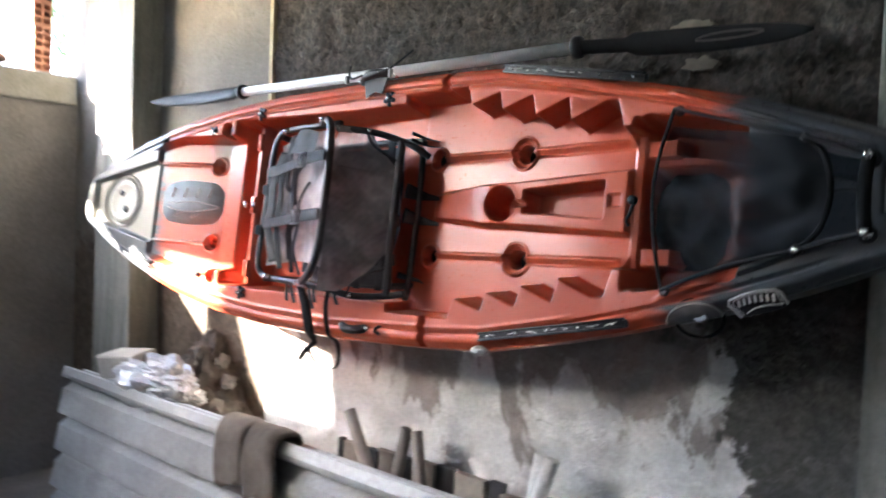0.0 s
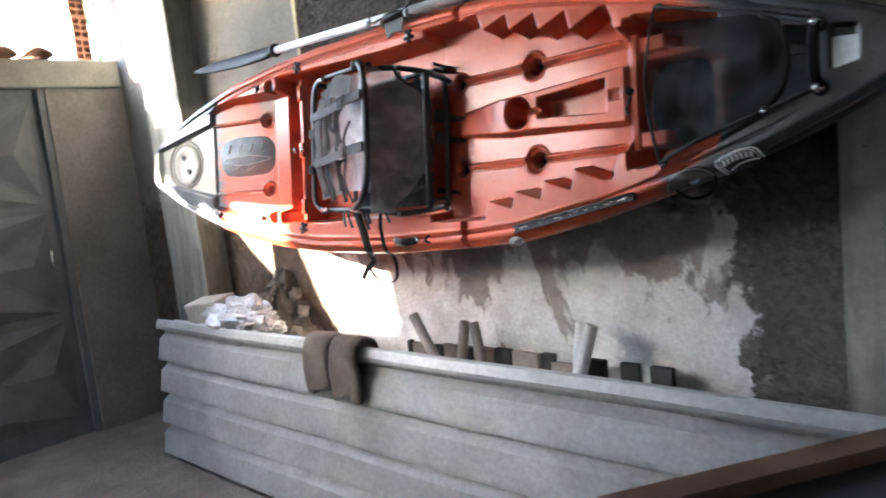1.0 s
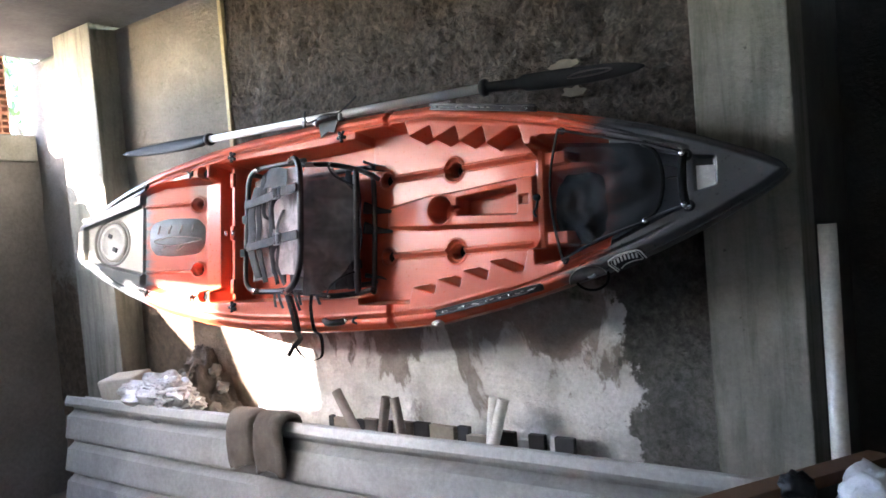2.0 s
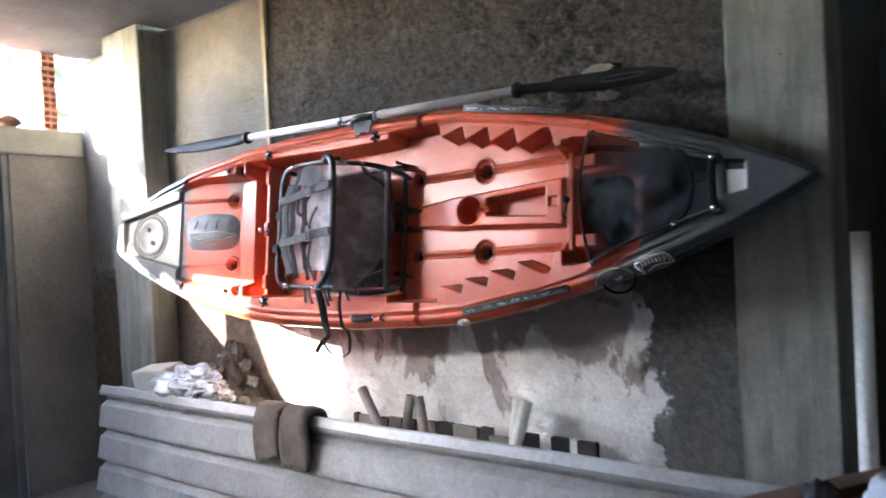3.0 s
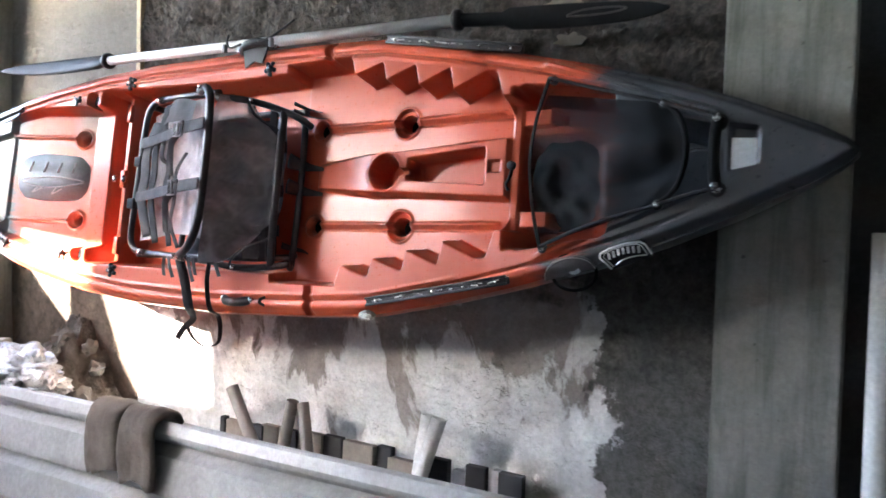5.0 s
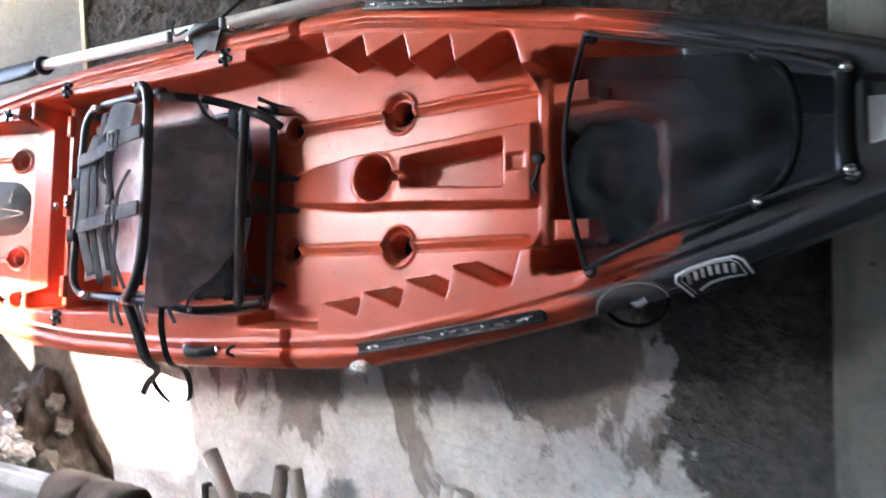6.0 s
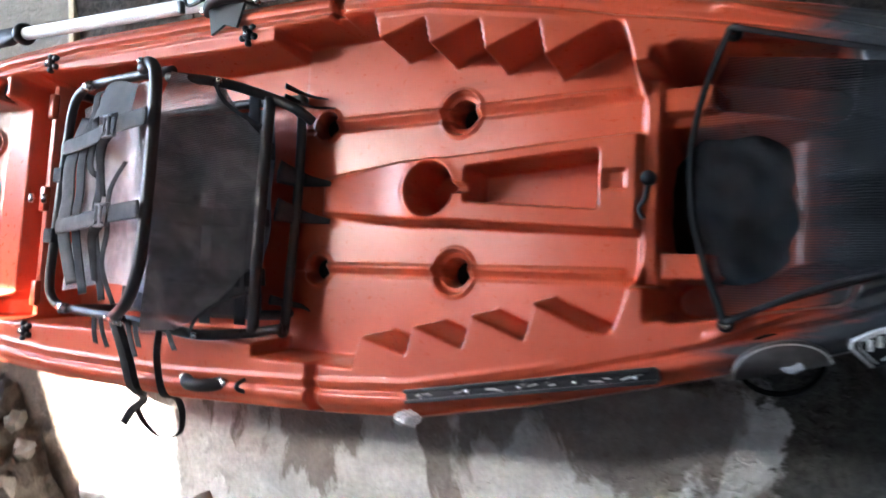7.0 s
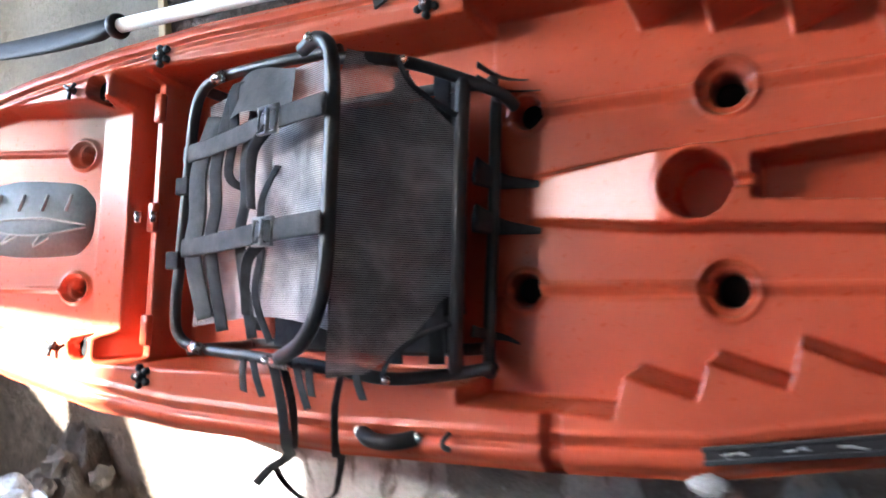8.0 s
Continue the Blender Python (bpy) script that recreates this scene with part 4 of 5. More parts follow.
for x, y in ((0.80, 0.66), (1.25, 1.38), (1.95, 1.13), (1.56, 0.40)):
    part("leg", box(x - 0.03, x + 0.03, y - 0.03, y + 0.03, 0, 0.700, 0.004), WOOD, table, smooth=False)


def lumpy_bag(name, at, size, mat, label, seed):
    t = thing(name, pose(*at), label, "bag")
    bm = bmesh.new()
    bmesh.ops.create_icosphere(bm, subdivisions=4, radius=1.0)
    for v in bm.verts:
        d = v.co.copy()
        r = 0.8 + 0.35 * abs(noise.noise(d * 2 + Vector((seed, 0, 0)))) + 0.2 * abs(noise.noise(d * 6 + Vector((seed, 2, 0))))
        v.co = Vector((d.x * size[0], d.y * size[1], max(d.z, -0.75) * size[2])) * r
    part("bag_skin", bm, mat, t)


lumpy_bag("white_bag", (1.285, 1.03, 0.735 + 0.06), (0.085, 0.09, 0.085), surface("white_plastic_film", [(0.62, 0.63, 0.65), (0.75, 0.76, 0.78)], 8, 0.4, 50, 0.4, 0.004), "crumpled white plastic bag on the bench", 5)
lumpy_bag("black_bag", (1.105, 1.16, 0.735 + 0.024), (0.045, 0.05, 0.042), BLACK_PLASTIC, "small black bag on the wooden bench", 9)


# ---- kayak fittings ----
def at_deck(x, w, lift=0.0):
    return (x, -(float(deck_height(np.array([x]), np.array([w]))[0]) + lift), w)


def star_knob(x, w, d, size=1.0):
    c = Vector((x, -d, w))
    bm = lathe([(0.010, 0), (0.012, 0.004), (0.012, 0.012), (0.006, 0.016)], c, (0, -1, 0), 16)
    for k in range(5):
        a = 2 * math.pi * k / 5 + x * 7
        tip = c + Vector((math.cos(a), 0, math.sin(a))) * 0.017 * size
        lathe([(0.0062, 0.001), (0.007, 0.004), (0.007, 0.010), (0.004, 0.013)], tip, (0, -1, 0), 10, bm)
    knob = part("star_knob", bm, BLACK_PLASTIC, kayak, "black star knob")
    part("bolt", lathe([(0.005, 0.014), (0.0055, 0.018), (0.003, 0.020)], c, (0, -1, 0), 10), CHROME, knob)


for x, w, d in ((-0.403, 0.313, 0.05), (-0.979, 0.31, 0.098), (-0.979, -0.31, 0.098)):
    star_knob(x, w, d)
RUBBER = surface("black_rubber", [(0.003, 0.003, 0.003), (0.007, 0.007, 0.007)], 30, 0.8, 120, 0.2, 0.001, sheen=0.1)
# black discs sunk in the open holes stand in for their unlit insides
for x, w, r, deep in [(-1.146, s * 0.262, 0.0205, 0.022) for s in (-1, 1)] + [(-1.236, s * 0.143, 0.0155, 0.020) for s in (-1, 1)] + [(-0.268, s * 0.143, 0.0200, 0.030) for s in (-1, 1)] + [(0.034, s * 0.143, 0.022, 0.045) for s in (-1, 1)]:
    rim = min(-at_deck(x, w + math.copysign(r + 0.008, w))[1], -at_deck(x - r - 0.008, w)[1], -at_deck(x, w - math.copysign(r + 0.008, w))[1])
    rim = 0.1266 if abs(w) > 0.2 else rim
    part("hole_shade_disc", lathe([(r, -0.012), (r, 0.0), (r * 0.8, 0.001), (0.0, -0.003)], (x, -(rim - deep), w), (0, -1, 0), 20), RUBBER, kayak)
for x, w in ((-1.205, 0.262), (-1.205, -0.262), (-1.47, 0.235), (-1.47, -0.235)):
    c = Vector(at_deck(x, w))
    bm = lathe([(0.008, 0), (0.009, 0.006), (0.005, 0.016)], c, (0, -1, 0), 12)
    for k in range(3):
        a = 2.1 * k + 0.5
        tube([c + Vector((0, -0.010, 0)), c + Vector((0.02 * math.cos(a), -0.012, 0.02 * math.sin(a)))], 0.004, 6, bm)
    part("cord_cleat", bm, BLACK_PLASTIC, kayak)

# round hatch at the bow
BEIGE = surface("beige_plastic", [(0.40, 0.39, 0.34), (0.50, 0.49, 0.43)], 8, 0.45, 90, 0.2, 0.001)
HC, HN = Vector((-1.715, -0.183, 0)), Vector((0.2, -1, 0)).normalized()
hatch = part("hatch_ring", lathe([(0.086, 0), (0.104, 0.0), (0.108, 0.008), (0.102, 0.016), (0.092, 0.014), (0.086, 0.004)], HC, HN, 48), surface("grey_beige_plastic", [(0.22, 0.215, 0.19), (0.30, 0.29, 0.255)], 8, 0.5, 90), kayak, "grey beige hatch ring")
lid = part("hatch_lid", lathe([(0.088, 0.001), (0.089, 0.012), (0.082, 0.019), (0.066, 0.021), (0.062, 0.017), (0.0, 0.018)], HC, HN, 48), BEIGE, hatch, "pale beige round hatch lid")
for s in (-1, 1):
    c = HC + HN * 0.0185 + Vector((-0.018 * s, 0, 0.032 * s))
    bm = box(-0.014, 0.014, -0.004, 0.003, -0.010, 0.010, 0.002)
    bmesh.ops.transform(bm, matrix=Matrix.Translation(c) @ pose(0, 0, 0, 0, 25 * 1, 11), verts=bm.verts)
    part("finger_slot", bm, BLACK_PLASTIC, hatch)

# grey moulded emblem on the bow deck: a plain fish shape with bars
EMBLEM = surface("grey_decal", [(0.17, 0.195, 0.215), (0.25, 0.28, 0.30)], 22, 0.6, 120, 0.3, 0.002)
EMBLEM_LINE = surface("grey_decal_relief", [(0.34, 0.345, 0.35), (0.42, 0.425, 0.43)], 22, 0.6, 120, 0.3, 0.002)


def on_bow(x, w, lift):
    return Vector((x, -(0.062 + 0.34 * max(-1.2 - x, 0) + lift), w))


bm = bmesh.new()
ring_lo, ring_hi = [], []
for k in range(48):
    a = 2 * math.pi * k / 48
    r = 1 + 0.07 * noise.noise(Vector((math.cos(a) * 2, math.sin(a) * 2, 4)))
    cx, cz = abs(math.cos(a)) ** 0.6 * math.copysign(1, math.cos(a)), abs(math.sin(a)) ** 0.6 * math.copysign(1, math.sin(a))
    x, w = -1.345 + 0.135 * cx * r, 0.004 + 0.083 * cz * r
    ring_lo.append(bm.verts.new(on_bow(x, w, -0.001)))
    ring_hi.append(bm.verts.new(on_bow(x, w, 0.0025)))
bm.faces.new(ring_hi)
for k in range(48):
    bm.faces.new((ring_lo[k], ring_lo[(k + 1) % 48], ring_hi[(k + 1) % 48], ring_hi[k]))
bmesh.ops.recalc_face_normals(bm, faces=bm.faces)
emblem = part("emblem", bm, EMBLEM, kayak, "grey oval emblem with a fish outline")
for pts in ([(-1.46, -0.005), (-1.40, 0.004), (-1.32, 0.006), (-1.225, -0.008)], [(-1.46, -0.015), (-1.41, -0.028), (-1.33, -0.030), (-1.225, -0.012)], [(-1.33, -0.030), (-1.345, -0.055), (-1.31, -0.036)], [(-1.40, -0.028), (-1.42, -0.05), (-1.385, -0.034)]):
    part("fish_line", tube(smooth_path([on_bow(x, w, 0.003) for x, w in pts]), 0.0028, 6), EMBLEM_LINE, emblem)
for k in range(4):
    x = -1.44 + 0.055 * k
    part("emblem_bar", tube([on_bow(x, 0.022, 0.003), on_bow(x + 0.012, 0.058, 0.003)], 0.004, 6), EMBLEM_LINE, emblem)

SCUFFED = surface("scuffed_black", [(0.012, 0.012, 0.013), (0.016, 0.016, 0.017), (0.014, 0.014, 0.015), (0.016, 0.016, 0.017), (0.022, 0.022, 0.024), (0.022, 0.022, 0.024), (0.55, 0.53, 0.50)], 42, 0.45, 200, 0.3, 0.002, sheen=0.3)
# slide tracks on both side decks
chance = random.Random(11)
PALE = surface("pale_print", [(0.42, 0.41, 0.38), (0.52, 0.51, 0.48)], 20, 0.6, 100)
for s in (1, -1):
    low = 0.014 if s < 0 else 0.0
    a, b = Vector((0.016, -0.048, 0.348 * s - low * 0.4)), Vector((0.42, -0.062, 0.266 * s - low))
    way = (b - a).normalized()
    out = (Vector((0, 1, 0)) - way * way.y).normalized()
    m = Matrix.Translation((a + b) / 2) @ Matrix((way, out, way.cross(out))).transposed().to_4x4()
    ln = (b - a).length / 2
    bm = box(-ln, ln, -0.010, 0.006, -0.009, 0.009, 0.002)
    bmesh.ops.transform(bm, matrix=m, verts=bm.verts)
    track = part("slide_track", bm, SCUFFED, kayak, "black slotted rail")
    for off in (-0.0085, 0.0085):
        bm = box(-ln, ln, -0.016, -0.008, off - 0.003, off + 0.003, 0.001)
        bmesh.ops.transform(bm, matrix=m, verts=bm.verts)
        part("track_lip", bm, SCUFFED, track)
    for k in range(13):
        at = -ln + 0.02 + (2 * ln - 0.04) * chance.random()
        wd = 0.002 + 0.006 * chance.random()
        bm = box(-1.6 * wd, 1.6 * wd, -0.0125, -0.0095, -0.0010, 0.0008 + 0.0016 * chance.random(), 0.0004)
        bmesh.ops.transform(bm, matrix=m @ Matrix.Translation((at, 0, 0.004 * (chance.random() - 0.5))) @ pose(0, 0, 0, 0, 25 * (chance.random() - 0.5), 0), verts=bm.verts)
        part("tape_scrap", bm, PALE, track)
    for k in range(5):
        bm = lathe([(0.004, 0), (0.004, 0.003), (0.002, 0.004)], (-ln + 0.03 + k * (2 * ln - 0.06) / 4, -0.010, 0), (0, -1, 0), 8)
        bmesh.ops.transform(bm, matrix=m, verts=bm.verts)
        part("screw", bm, CHROME, track)
bm = bmesh.new()
bmesh.ops.create_icosphere(bm, subdivisions=3, radius=1.0)
for v in bm.verts:
    d = v.co.copy()
    v.co = Vector((0.020 + d.x * 0.024, -0.055 + d.y * 0.014, -0.388 + d.z * 0.013)) + d * 0.006 * noise.noise(d * 4)
part("taped_end", bm, surface("silver_tape", [(0.45, 0.43, 0.41), (0.62, 0.60, 0.58)], 60, 0.45, 200, 0.5, 0.003), kayak, "crumpled silver tape round a rod end", smooth=False)

# badge and round sticker low on the stern side
BADGE_WHITE = surface("white_print", [(0.68, 0.68, 0.66), (0.78, 0.78, 0.76)], 20, 0.5, 100)
SHIELD = [(-0.036, -0.024), (-0.053, 0.008), (-0.049, 0.018), (-0.025, 0.025), (0.010, 0.028), (0.040, 0.025), (0.050, 0.016), (0.057, -0.010), (0.040, -0.018), (0.0, -0.022)]
bm = prism(SHIELD, 1, -0.004, 0.004)
SB = Matrix.Translation((0.694, -0.086, -0.217)) @ pose(0, 0, 0, 32, -15, 4)
bmesh.ops.transform(bm, matrix=SB, verts=bm.verts)
badge = part("badge", bm, BLACK_PLASTIC, kayak, "black shield badge with a pale border", smooth=False)
for shrink, r in ((0.95, 0.0024), (0.80, 0.0011)):
    part("badge_border", tube([SB @ Vector((x * shrink, -0.0045, z * shrink)) for x, z in SHIELD[:8]], r, 6), BADGE_WHITE, badge)
for k in range(7):
    x = -0.031 + 0.0105 * k
    z = 0.004 + 0.008 * math.sin(math.pi * (k + 1) / 8)
    part("badge_bar", tube([SB @ Vector((x - 0.001, -0.0045, z - 0.007)), SB @ Vector((x + 0.001, -0.0045, z + 0.007))], 0.0030, 6), BADGE_WHITE, badge)
part("badge_curve", tube(smooth_path([SB @ Vector((x, -0.0045, z)) for x, z in ((-0.022, -0.016), (-0.005, -0.008), (0.02, -0.006), (0.044, -0.009))], 5), 0.0014, 6), BADGE_WHITE, badge)
SD = (SB.to_3x3() @ Vector((0, -1, 0))).normalized()
bm = prism([(0.058 * math.cos(math.pi * k / 20), 0.040 * math.sin(math.pi * k / 20)) for k in range(21)] + [(-0.056, -0.002), (0.056, -0.002)], 1, -0.003, 0.006)
bmesh.ops.transform(bm, matrix=Matrix.Translation((0.570, -0.068, -0.260)) @ SB.to_3x3().to_4x4(), verts=bm.verts)
sticker = part("round_sticker", bm, surface("grey_sticker", [(0.05, 0.045, 0.045), (0.11, 0.10, 0.10)], 40, 0.35, 100), kayak, "round grey sticker")
part("sticker_print", tube(smooth_path([Vector(q) + SD * 0.0035 for q in ((0.552, -0.068, -0.256), (0.564, -0.070, -0.247), (0.579, -0.068, -0.255), (0.592, -0.070, -0.248))], 5), 0.007, 8, flat=0.3, up=(0, 0, 1)), surface("pale_blue_print", [(0.22, 0.24, 0.29), (0.42, 0.44, 0.48)], 60, 0.4, 100), sticker)

TURN = Matrix.Translation((0.570, -0.068, -0.260)) @ SB.to_3x3().to_4x4()
part("sticker_border", tube([TURN @ Vector((0.057 * math.cos(math.pi * k / 20), -0.004, 0.0395 * math.sin(math.pi * k / 20))) for k in range(21)], 0.0012, 6), PALE, sticker)
# thin black ring added where a dark ring continues below the sticker
part("dark_ring", tube([TURN @ Vector((0.050 * math.cos(2 * math.pi * k / 40), 0.03, -0.012 + 0.046 * math.sin(2 * math.pi * k / 40))) for k in range(40)], 0.0038, 8, closed=True), RUBBER, kayak, "thin black ring below the sticker by the hull")

# stern cord pins, cords and net
for x, w in ((0.506, 0.180), (0.506, -0.207), (0.762, 0.098), (0.762, -0.116), (0.875, 0.049), (0.875, -0.085), (0.385, 0.0)):
    big = 1.5 if x > 0.8 else 1.0
    c = Vector(at_deck(x, w)) if x > 0.4 else Vector((x, 0.012, w))
    c.y = min(c.y, -0.01)
    post = part("cord_post", lathe([(0.011 * big, 0), (0.011 * big, 0.010), (0.007 * big, 0.014)], c, (0, -1, 0), 14), BLACK_PLASTIC, kayak)
    if x < 0.4:
        continue
    part("cap", lathe([(0.0065 * big, 0.013), (0.007 * big, 0.018), (0.004 * big, 0.022)], c, (0, -1, 0), 12), CHROME, post)


def cord(points, r, name="cord", mat=None, flat=1.0, up=None):
    return part(name, tube(smooth_path(points, 8), r, 8, flat=flat, up=up), mat or BLACK_PLASTIC, kayak)


cord([(0.506, -0.098, 0.178), (0.472, -0.070, 0.11), (0.452, -0.055, 0.03), (0.455, -0.055, -0.05), (0.475, -0.070, -0.13), (0.506, -0.098, -0.205)], 0.0065, "net_edge", RUBBER, 0.5)
cord([(0.506, -0.100, 0.178), (0.62, -0.100, 0.142), (0.762, -0.108, 0.098)], 0.004)
cord([(0.506, -0.100, -0.205), (0.62, -0.100, -0.155), (0.762, -0.108, -0.116)], 0.004)
cord([(0.762, -0.110, 0.098), (0.800, -0.112, 0.062), (0.815, -0.112, -0.008), (0.800, -0.112, -0.078), (0.762, -0.110, -0.116)], 0.0055, mat=RUBBER)
cord([(0.762, -0.112, 0.098), (0.81, -0.116, 0.078), (0.875, -0.122, 0.050)], 0.005)
cord([(0.762, -0.112, -0.116), (0.81, -0.116, -0.102), (0.875, -0.122, -0.086)], 0.005)
cord([(0.876, -0.128, 0.051), (0.872, -0.130, 0.020), (0.871, -0.131, -0.015), (0.872, -0.130, -0.052), (0.876, -0.128, -0.087)], 0.0115, "stern_handle", RUBBER, 0.7)
for w in (0.049, -0.085):
    part("bolt", lathe([(0.008, 0), (0.008, 0.004), (0.004, 0.007)], (0.875, -0.138, w), (0, -1, 0), 12), CHROME, kayak)
cord([(0.815, -0.110, -0.008), (0.840, -0.112, -0.006), (0.862, -0.116, -0.010)], 0.003)
cord([(0.385, -0.008, 0.0), (0.380, -0.012, -0.03), (0.372, -0.012, -0.045), (0.378, -0.010, -0.06)], 0.004)


def net_cloth():
    """Black knitted net: opaque threads with holes the size of a needle between them."""
    m, n, l = nodes_of("black_net")
    s = n["Principled BSDF"]
    co = n.new("ShaderNodeTexCoord").outputs["Object"]
    lines = []
    for axis in ("X", "Z"):
        w = n.new("ShaderNodeTexWave")
        w.bands_direction = axis
        w.inputs["Scale"].default_value = 95.0
        l.new(co, w.inputs["Vector"])
        lines.append(w.outputs["Fac"])
    thread = calc(n, l, "MAXIMUM", *lines)
    tight = noise_at(n, l, co, 7, 3, 0.5)
    sep = n.new("ShaderNodeSeparateXYZ")
    l.new(co, sep.inputs[0])
    layers = calc(n, l, "MULTIPLY_ADD", sep.outputs["X"], 2.6, -1.30, True)
    cover = calc(n, l, "MULTIPLY_ADD", thread, 0.40, calc(n, l, "MULTIPLY_ADD", tight, 0.34, calc(n, l, "ADD", layers, 0.08)), True)
    l.new(ramp(n, l, tight, [(0.3, (0.010, 0.011, 0.013)), (0.7, (0.020, 0.022, 0.025))]), s.inputs["Base Color"])
    s.inputs["Roughness"].default_value = 0.9
    s.inputs["Specular IOR Level"].default_value = 0.2
    l.new(cover, s.inputs["Alpha"])
    bumped(n, l, thread, 0.7, 0.002, s)
    return m


def spread(name, corner, mat, parent, nu, nv, lift, label=""):
    """A cloth over (u, v) in 0..1, both sides, with folds."""
    v, f = [], []
    for i in range(nu + 1):
        for j in range(nv + 1):
            v.append(tuple(lift(*corner(i / nu, j / nv), i / nu, j / nv)))
    for i in range(nu):
        for j in range(nv):
            a = i * (nv + 1) + j
            f.append((a, a + 1, a + nv + 2, a + nv + 1))
    return sheet_mesh(name, v, f, mat, parent, label)


def net_place(u, v):
    w = 2 * v - 1
    left = 0.452 + 0.052 * abs(w) ** 1.8
    right = 0.812 - 0.050 * abs(w) ** 2
    x = left + (right - left) * u
    top = 0.140 - 0.040 * u if w > 0 else 0.203 - 0.090 * u
    return x, w * top


spread("stern_net", net_place, net_cloth(), kayak, 56, 56, lambda x, w, u, v: (x, -(0.055 + 0.045 * u + 0.040 * (2 * v - 1) ** 2 * (1 - u) - 0.006 * noise.noise(Vector((x * 16, w * 12, 1))) + sm(0.35, 0.6, u) * sm(1.0, 0.85, u) * math.sin(math.pi * v) * (0.014 + 0.034 * noise.noise(Vector((x * 13 + w * 9, w * 15 - x * 5, 7))))), w), "black see-through net over the stern well")

# near-black uneven sheet under the net, standing in for shade in the well
WELL_SHADE = surface("well_shade_dark", [(0.006, 0.004, 0.004), (0.014, 0.009, 0.008), (0.030, 0.014, 0.010)], 9, 0.98, 120, 0.8, 0.004, sheen=0.0)
spread("well_shade_sheet", lambda u, v: (0.490 + 0.105 * u * math.cos(6.2832 * v), -0.030 + 0.118 * u * math.sin(6.2832 * v)), WELL_SHADE, kayak, 24, 72,
       lambda x, w, u, v: (x, 0.066 + 0.018 * noise.noise(Vector((x * 26, w * 26, 8))) + 0.030 * u ** 3, w), "dark sheet added under the net for the well's shade")

# plate at the stern; its bright reflection is put into a near-white colour
bm = prism([(-0.028, -0.044), (-0.028, 0.040), (0.022, 0.036), (0.029, 0.030), (0.020, -0.034), (0.012, -0.037)], 1, -0.003, 0.003)
bmesh.ops.transform(bm, matrix=Matrix.Translation((0.924, -0.088, -0.020)) @ pose(0, 0, 0, 0, 0, -4), verts=bm.verts)
part("stern_plate", bm, surface("plate_with_reflection", [(0.72, 0.73, 0.74), (0.82, 0.83, 0.84)], 20, 0.42, 100, metal=0.2), kayak, "metal plate coloured near white for its reflection", smooth=False)

# carrying handles on the sides
for s, x, reach, side in ((1, -0.465, 0.075, 0.385), (-1, -0.455, 0.055, 0.372)):
    bm = tube(smooth_path([(x - reach, -0.045, side * s), (x - reach * 0.53, -0.066, (side + 0.007) * s), (x, -0.074, (side + 0.009) * s), (x + reach * 0.53, -0.066, (side + 0.007) * s), (x + reach, -0.045, side * s)], 6), 0.013, 10)
    handle = part("carry_handle", bm, BLACK_PLASTIC, kayak, "black side handle")
    for e in (-reach, reach):
        part("bolt", lathe([(0.009, -0.004), (0.009, 0.006), (0.004, 0.009)], (x + e, -0.052, side * s), (0, -1, 0), 12), CHROME, handle)
    if s > 0:
        flap = [(-0.05, 0.0), (0.055, 0.0), (0.035, -0.055), (0.0, -0.045), (-0.035, -0.062)]
        part("handle_flap", prism([(x + a, 0.385 + b) for a, b in flap], 1, -0.066, -0.060), BLACK_PLASTIC, kayak, smooth=False)
part("pad_eye", tube(smooth_path([(-0.345, -0.05, -0.36), (-0.345, -0.07, -0.368), (-0.345, -0.07, -0.378), (-0.345, -0.045, -0.386)], 4), 0.0045, 8), BLACK_PLASTIC, kayak)
for x in (-1.062, -1.03):
    part("hinge_pin", tube([(x, -0.072 if x < -1.05 else -0.060, -0.011), (x, -0.072 if x < -1.05 else -0.060, 0.011)], 0.007, 10), CHROME, kayak)
for s in (-1, 0, 1):
    part("ledge_block", box(-1.046, -1.024, -0.064, -0.048, 0.225 * s - 0.03, 0.225 * s + 0.03, 0.004), POLY, kayak)

# ---- folding seat in the well ----
seat = thing("folding_chair", KAYAK_AT, "folding black tube chair with grey mesh in the kayak well", "chair")


def settle(p):
    """The pan slopes down into the well from the back bar, and the head of the back lies lower too."""
    x, y, z = p
    if x > -0.46:
        y = min(y + 0.095 * min((x + 0.46) / 0.17, 1.0), max(y, 0.036))
        x = -0.46 + (x + 0.46) * 0.735 if x < -0.29 else x - 0.045
    elif x < -0.5:
        t = (-0.5 - x) / 0.31
        x, y = x - 0.050 * t, min(y + 0.055 * t, max(y, 0.036))
    return (x, y, z)


def rod(name, pts, r=0.0098, steps=6):
    return part(name, tube(smooth_path([settle(p) for p in pts], steps), r, 12), BLACK_TUBE, seat)


rod("back_frame", [(-0.50, -0.150, 0.222), (-0.62, -0.165, 0.226), (-0.74, -0.172, 0.228), (-0.785, -0.176, 0.212), (-0.800, -0.180, 0.165), (-0.806, -0.182, 0.05), (-0.812, -0.184, -0.10), (-0.816, -0.184, -0.19), (-0.806, -0.180, -0.232), (-0.765, -0.172, -0.250), (-0.62, -0.160, -0.260), (-0.46, -0.140, -0.272)])
rod("back_bar", [(-0.545, -0.185, 0.222), (-0.500, -0.205, 0.220), (-0.468, -0.214, 0.195), (-0.458, -0.217, 0.13), (-0.456, -0.218, 0.0), (-0.459, -0.217, -0.12), (-0.474, -0.212, -0.185), (-0.510, -0.202, -0.232), (-0.565, -0.185, -0.256)], 0.0115)
